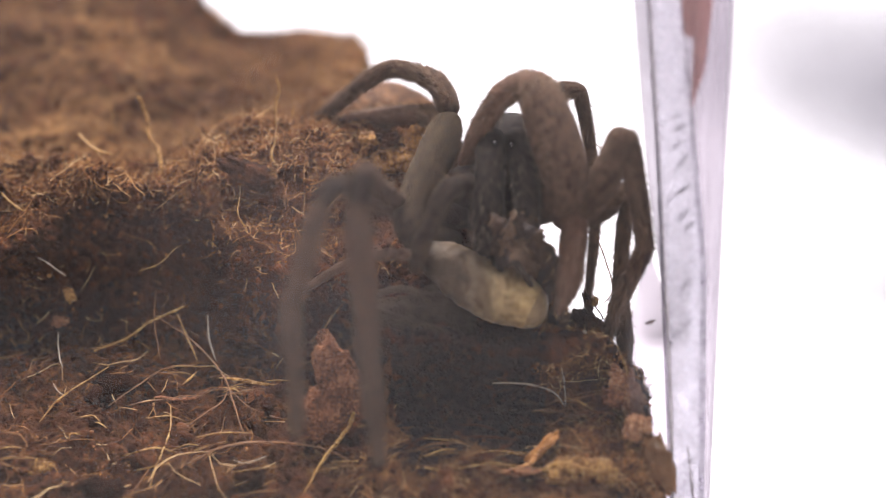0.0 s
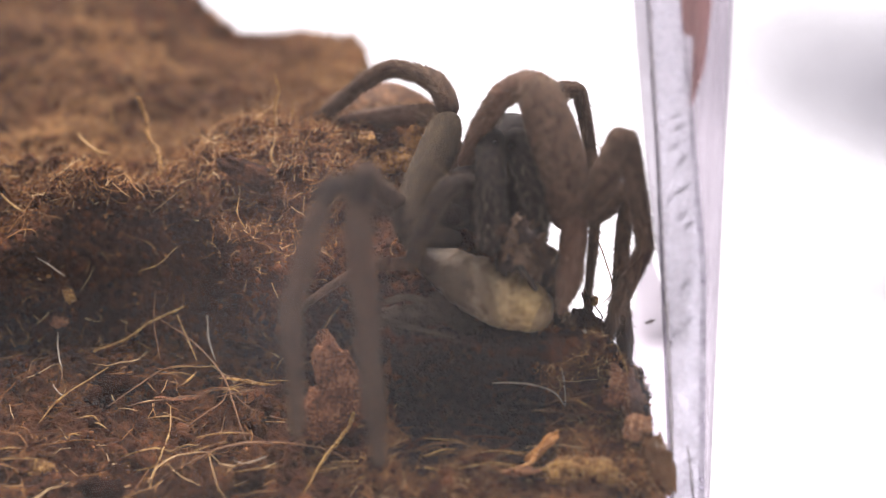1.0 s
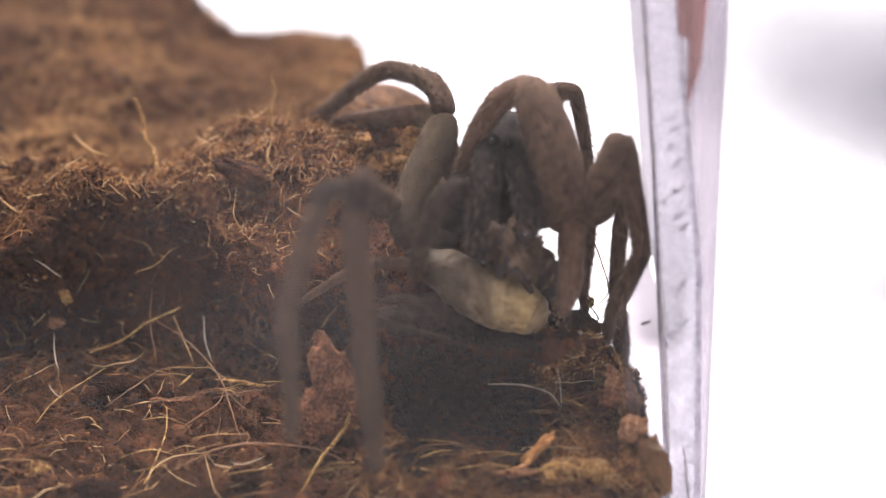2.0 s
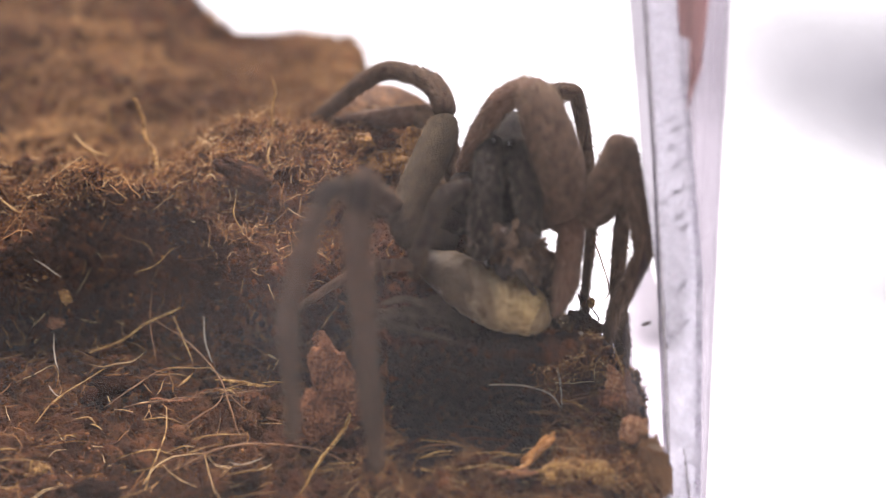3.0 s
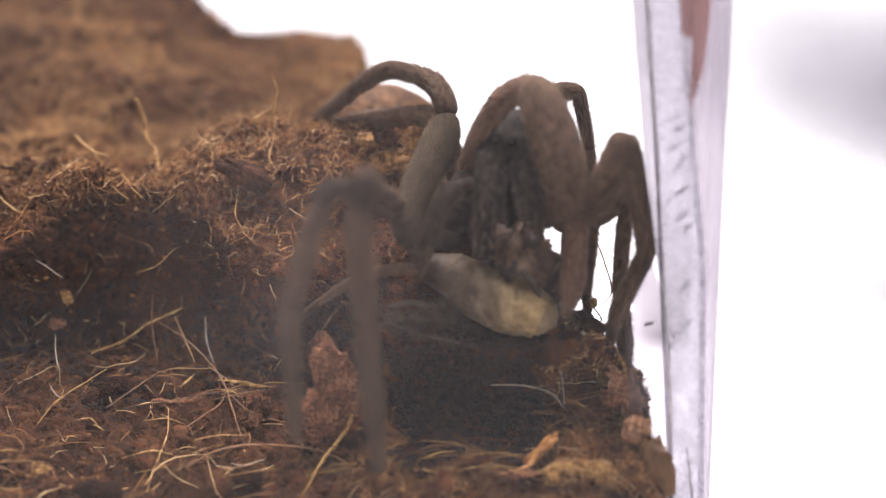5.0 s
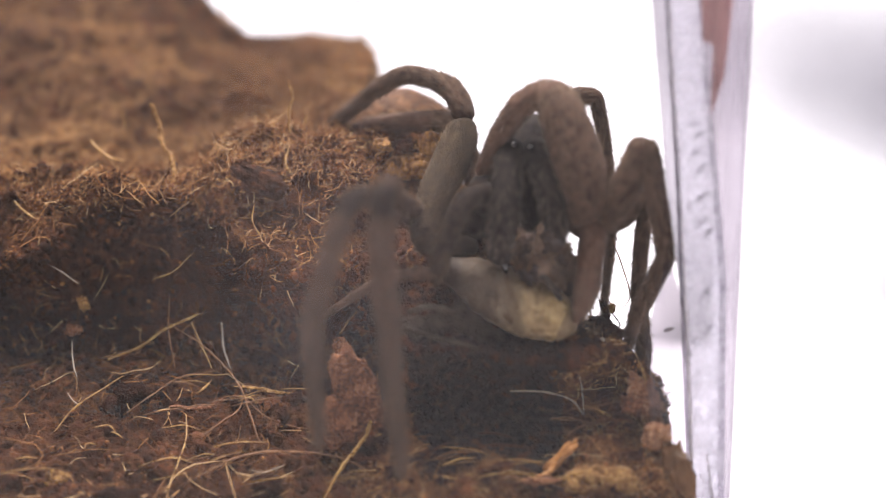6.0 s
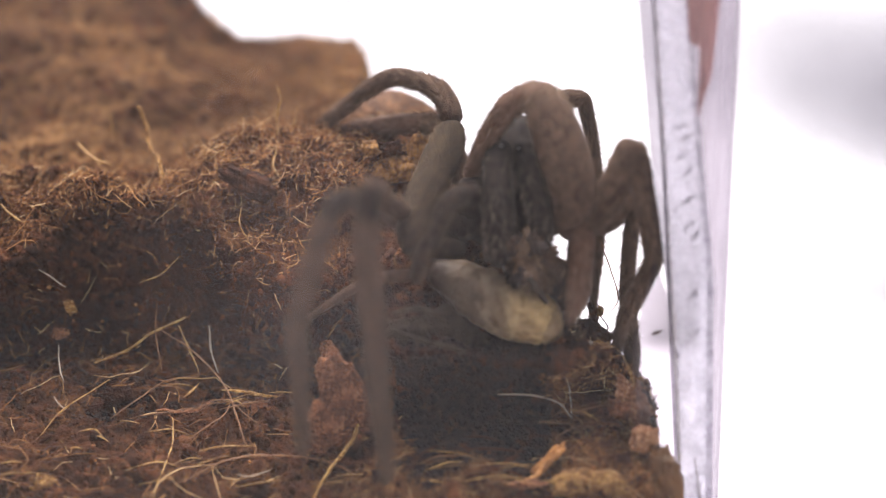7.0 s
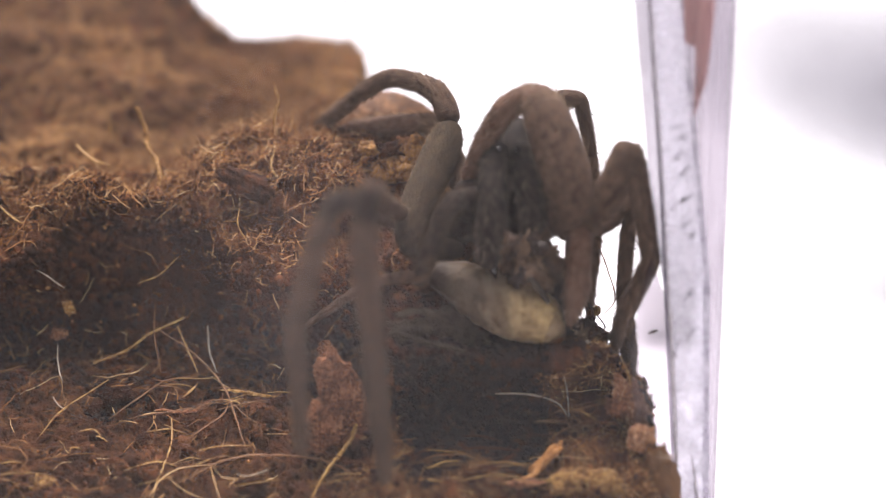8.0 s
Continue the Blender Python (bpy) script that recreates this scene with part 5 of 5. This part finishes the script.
PLACES = ((5.0, 11.1, 67.6), (6.6, 11.3, 67.4), (4.5, 11.3, 66.5), (7.7, 11.5, 66.5), (5.3, 11.0, 65.6), (6.1, 11.0, 65.5), (6.8, 11.1, 65.5), (4.1, 11.8, 65.3))
spider()

# ---- the prey ----
PREY_AT = (5.3, 10.5, 50.6)
PREY_THING = empty("prey_insect", PREY_AT, "pale half-eaten insect held in the spider's jaws", "insect")


def prey():
    a, b = Vector((-3.4, 12.6, 55.9)), Vector((10.2, 8.8, 50.3))
    ax = (b - a).normalized()
    up = Vector((0.1, -0.1, 1))
    up = (up - ax * up.dot(ax)).normalized()
    side = ax.cross(up)
    length = (b - a).length

    def body(bm, t0, t1, wide, high, sides=32, rings=80, groove=0.035):
        """The tapering, ringed trunk from t0 to t1 of its length."""
        grid = []
        for i in range(rings + 1):
            t = t0 + (t1 - t0) * (math.sin(math.pi / 2 * i / rings) if t1 > 1.01 else i / rings)
            k = (1 - abs(2 * t - 1.08) ** 3.2) ** 0.5 if abs(2 * t - 1.08) < 1 else 0.05
            k *= (0.56 + 0.6 * t) * (1 - groove * (0.5 + 0.5 * math.cos(2 * math.pi * t * 9)) ** 4)
            row = []
            for j in range(sides):
                q = 2 * math.pi * j / sides
                o = a + ax * (length * t) + side * (math.cos(q) * wide * k) + up * (math.sin(q) * high * k * (1.0 if math.sin(q) > 0 else 0.85 + 0.5 * math.sin(math.pi * min(1, t)) ** 2))
                o += up * 0.5 * math.sin(math.pi * t)
                o += (up * math.sin(q) + side * math.cos(q)) * (0.2 * noise.noise(o * 0.7) + 0.1 * noise.noise(o * 2.0) + 0.05 * noise.noise(o * 5.0))
                row.append(bm.verts.new(o))
            grid.append(row)
        for r, s in zip(grid, grid[1:]):
            for j in range(sides):
                bm.faces.new((r[j], r[(j + 1) % sides], s[(j + 1) % sides], s[j]))
        bm.faces.new(grid[0][::-1])
        bm.faces.new(grid[-1])
        return bm

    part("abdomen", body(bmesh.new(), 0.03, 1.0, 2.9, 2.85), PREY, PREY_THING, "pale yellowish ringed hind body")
    part("end_band", body(bmesh.new(), 0.95, 1.0399, 2.95, 2.9, rings=16, groove=0), PREYBAND, PREY_THING, "brown band round the end")
    c = (-0.8, 12.1, 49.2)
    part("thorax", blob(bmesh.new(), c, (5.0, 2.2, 2.2), (0, 12, 0), 0.5, 0.9, 4), PREYGREY, PREY_THING, "grey-brown crumpled breast of the insect", at=c)
    for pts in ([(*(-5.1, 9.4, 51.7), 0.27), (*(-3.1, 8.3, 52.4), 0.32), (*(-0.7, 7.2, 52.2), 0.27)], [(*(-5.3, 9.4, 50.1), 0.22), (*(-2.4, 8.3, 49.4), 0.27), (*(1.4, 7.2, 48.7), 0.16)],
                [(*(9.0, 7.2, 53.5), 0.32), (*(7.4, 7.2, 55.7), 0.38), (*(6.4, 8.3, 56.9), 0.32)]):
        part("insect_leg", tube(bmesh.new(), pts, 6, 8, 0.2), PREYGREY, PREY_THING, "thin crumpled insect leg", at=pts[0][:3])
    pts = [(*(-2.6, 9.0, 55.6), 0.6), (*(-6.7, 11.0, 54.8), 0.55), (*(-9.5, 12.0, 53.3), 0.48), (*(-12.5, 13.0, 51.1), 0.4), (*(-14.3, 14.0, 49.7), 0.28)]
    part("insect_leg", tube(bmesh.new(), pts, 8, 10, 0.15), CUTICLE, PREY_THING, "long grey-brown insect leg hanging to the soil", at=pts[0][:3])
    c = (8.9, 11.5, 54.6)
    part("chewed_core", blob(bmesh.new(), c, (3.2, 1.6, 2.3), (0, 25, 0), 0.7, 1.1, 4), PULP, PREY_THING, "dark wet chewed thorax", at=c)
    rng = random.Random(8)
    for at, r, n in (((7.0, 7.9, 59.1), 1.3, 9), ((8.4, 7.6, 57.6), 1.3, 9), ((6.4, 8.8, 58.4), 1.7, 10), ((7.5, 8.3, 56.5), 1.8, 10), ((9.0, 8.8, 55.9), 1.7, 10), ((10.8, 9.4, 53.6), 1.6, 9), ((5.4, 9.4, 56.9), 1.2, 6), ((11.7, 9.4, 49.7), 1.2, 8)):
        bm = bmesh.new()
        for _ in range(n):
            o = Vector(at) + Vector((rng.gauss(0, 0.6), rng.gauss(0, 0.4), rng.gauss(0, 0.6))) * r * 0.8
            s = r * rng.uniform(0.25, 0.5)
            blob(bm, o, (s * rng.uniform(0.6, 1.1), s * 0.7, s * rng.uniform(0.8, 1.5)), (rng.uniform(-40, 40), rng.uniform(-65, 65), 0), 1.1, 2.6, 3)
        for _ in range(2 * n):
            o = Vector(at) + Vector((rng.gauss(0, 0.7), rng.gauss(-0.3, 0.3), rng.gauss(0, 0.7))) * r * 0.8
            d = Vector((rng.gauss(0, 0.7), rng.gauss(0, 0.3), rng.gauss(0, 0.9))) * r * 0.5
            tube(bm, [(*o, 0.05), (*(o + d * 0.5 + Vector((0.1, 0, 0.1))), 0.09), (*(o + d), 0.03)], 4, 6, 0.6)
        part("chewed_flesh", bm, PULP, PREY_THING, "wet brownish chewed flesh", at=at)


prey()


# ---- what moves ----
def motions():
    sink = ((0, -0.22, 0.38), (0.5, -0.15, 0.48), (1.0, -0.19, 0.31), (1.5, -0.12, 0.07), (1.8, -0.1, 0.0), (2.6, -0.03, -0.08), (3.0, 0.0, -0.12), (3.5, 0.01, -0.03), (4.0, 0, 0),
            (4.5, 0, 0), (5.2, -0.02, 0.03), (6.0, -0.05, 0.09), (6.5, 0.02, 0.01), (7.0, 0.02, 0.16), (7.5, 0.0, -0.02), (8.0, 0.04, -0.03))

    def keyed(key, share=1.0, swing=None, lift=None):
        ob = PARTS[key]
        rest = ob.location.copy() / MM
        rows = []
        for t, dx, dz in sink:
            rx, ry = swing(t) if swing else (0, 0)
            rows.append((t, pose((rest.x + dx * share) * MM, rest.y * MM, (rest.z + dz * share + (lift(t) if lift else 0)) * MM, rx, ry, 0)))
        walk(ob, rows)

    keyed("head", 1.0, None, lambda t: -0.8 * (1 - float(step(0.9, 2.4, t))))
    for key in ("side_thick", "side_long", "sternum", "coxa_a", "coxa_b", "coxa_c", "coxa_d"):
        keyed(key)
    keyed("abdomen", 0.4)
    keyed("front_a", 0.8)
    keyed("front_b", 0.25)
    keyed("side_low", 0.5)
    keyed("jaw_a", 1.0, lambda t: (4 * math.sin(5.1 * t + 0.6), 3.5 * math.sin(4.3 * t)))
    keyed("jaw_b", 1.0, lambda t: (4 * math.sin(4.6 * t + 2.4), 4.0 * math.sin(3.9 * t + 1.2)))
    keyed("palp_a", 0.5, lambda t: (3 * math.sin(2.9 * t), 3.0 * math.sin(2.2 * t + 0.5) - 2.0))
    keyed("palp_b", 0.7, lambda t: (3 * math.sin(2.4 * t + 1), 3.0 * math.sin(2.0 * t)))
    drag = ((0, -1.0, 1.0, 2), (0.5, -0.7, 0.46, 2), (1.0, -0.45, 0.45, 0), (1.5, -0.7, 0.52, 1), (2.2, -0.45, 0.4, 1), (3.0, -0.25, 0.3, 1), (3.5, -0.05, 0.3, 0.5), (4.0, 0.0, 0.05, 0), (4.5, 0, 0, 0),
            (5.2, 0.1, 0.16, 0), (6.0, 0.18, 0.3, 0), (6.5, 0.28, 0.1, 0.5), (7.0, 0.0, 0.33, 0.5), (7.5, 0.3, 0.25, -0.5), (8.0, 0.46, 0.28, -0.5))
    x, y, z = PREY_AT
    walk(PREY_THING, [(t, pose((x + dx) * MM, y * MM, (z + dz) * MM, 0, turn, 0)) for t, dx, dz, turn in drag])


motions()
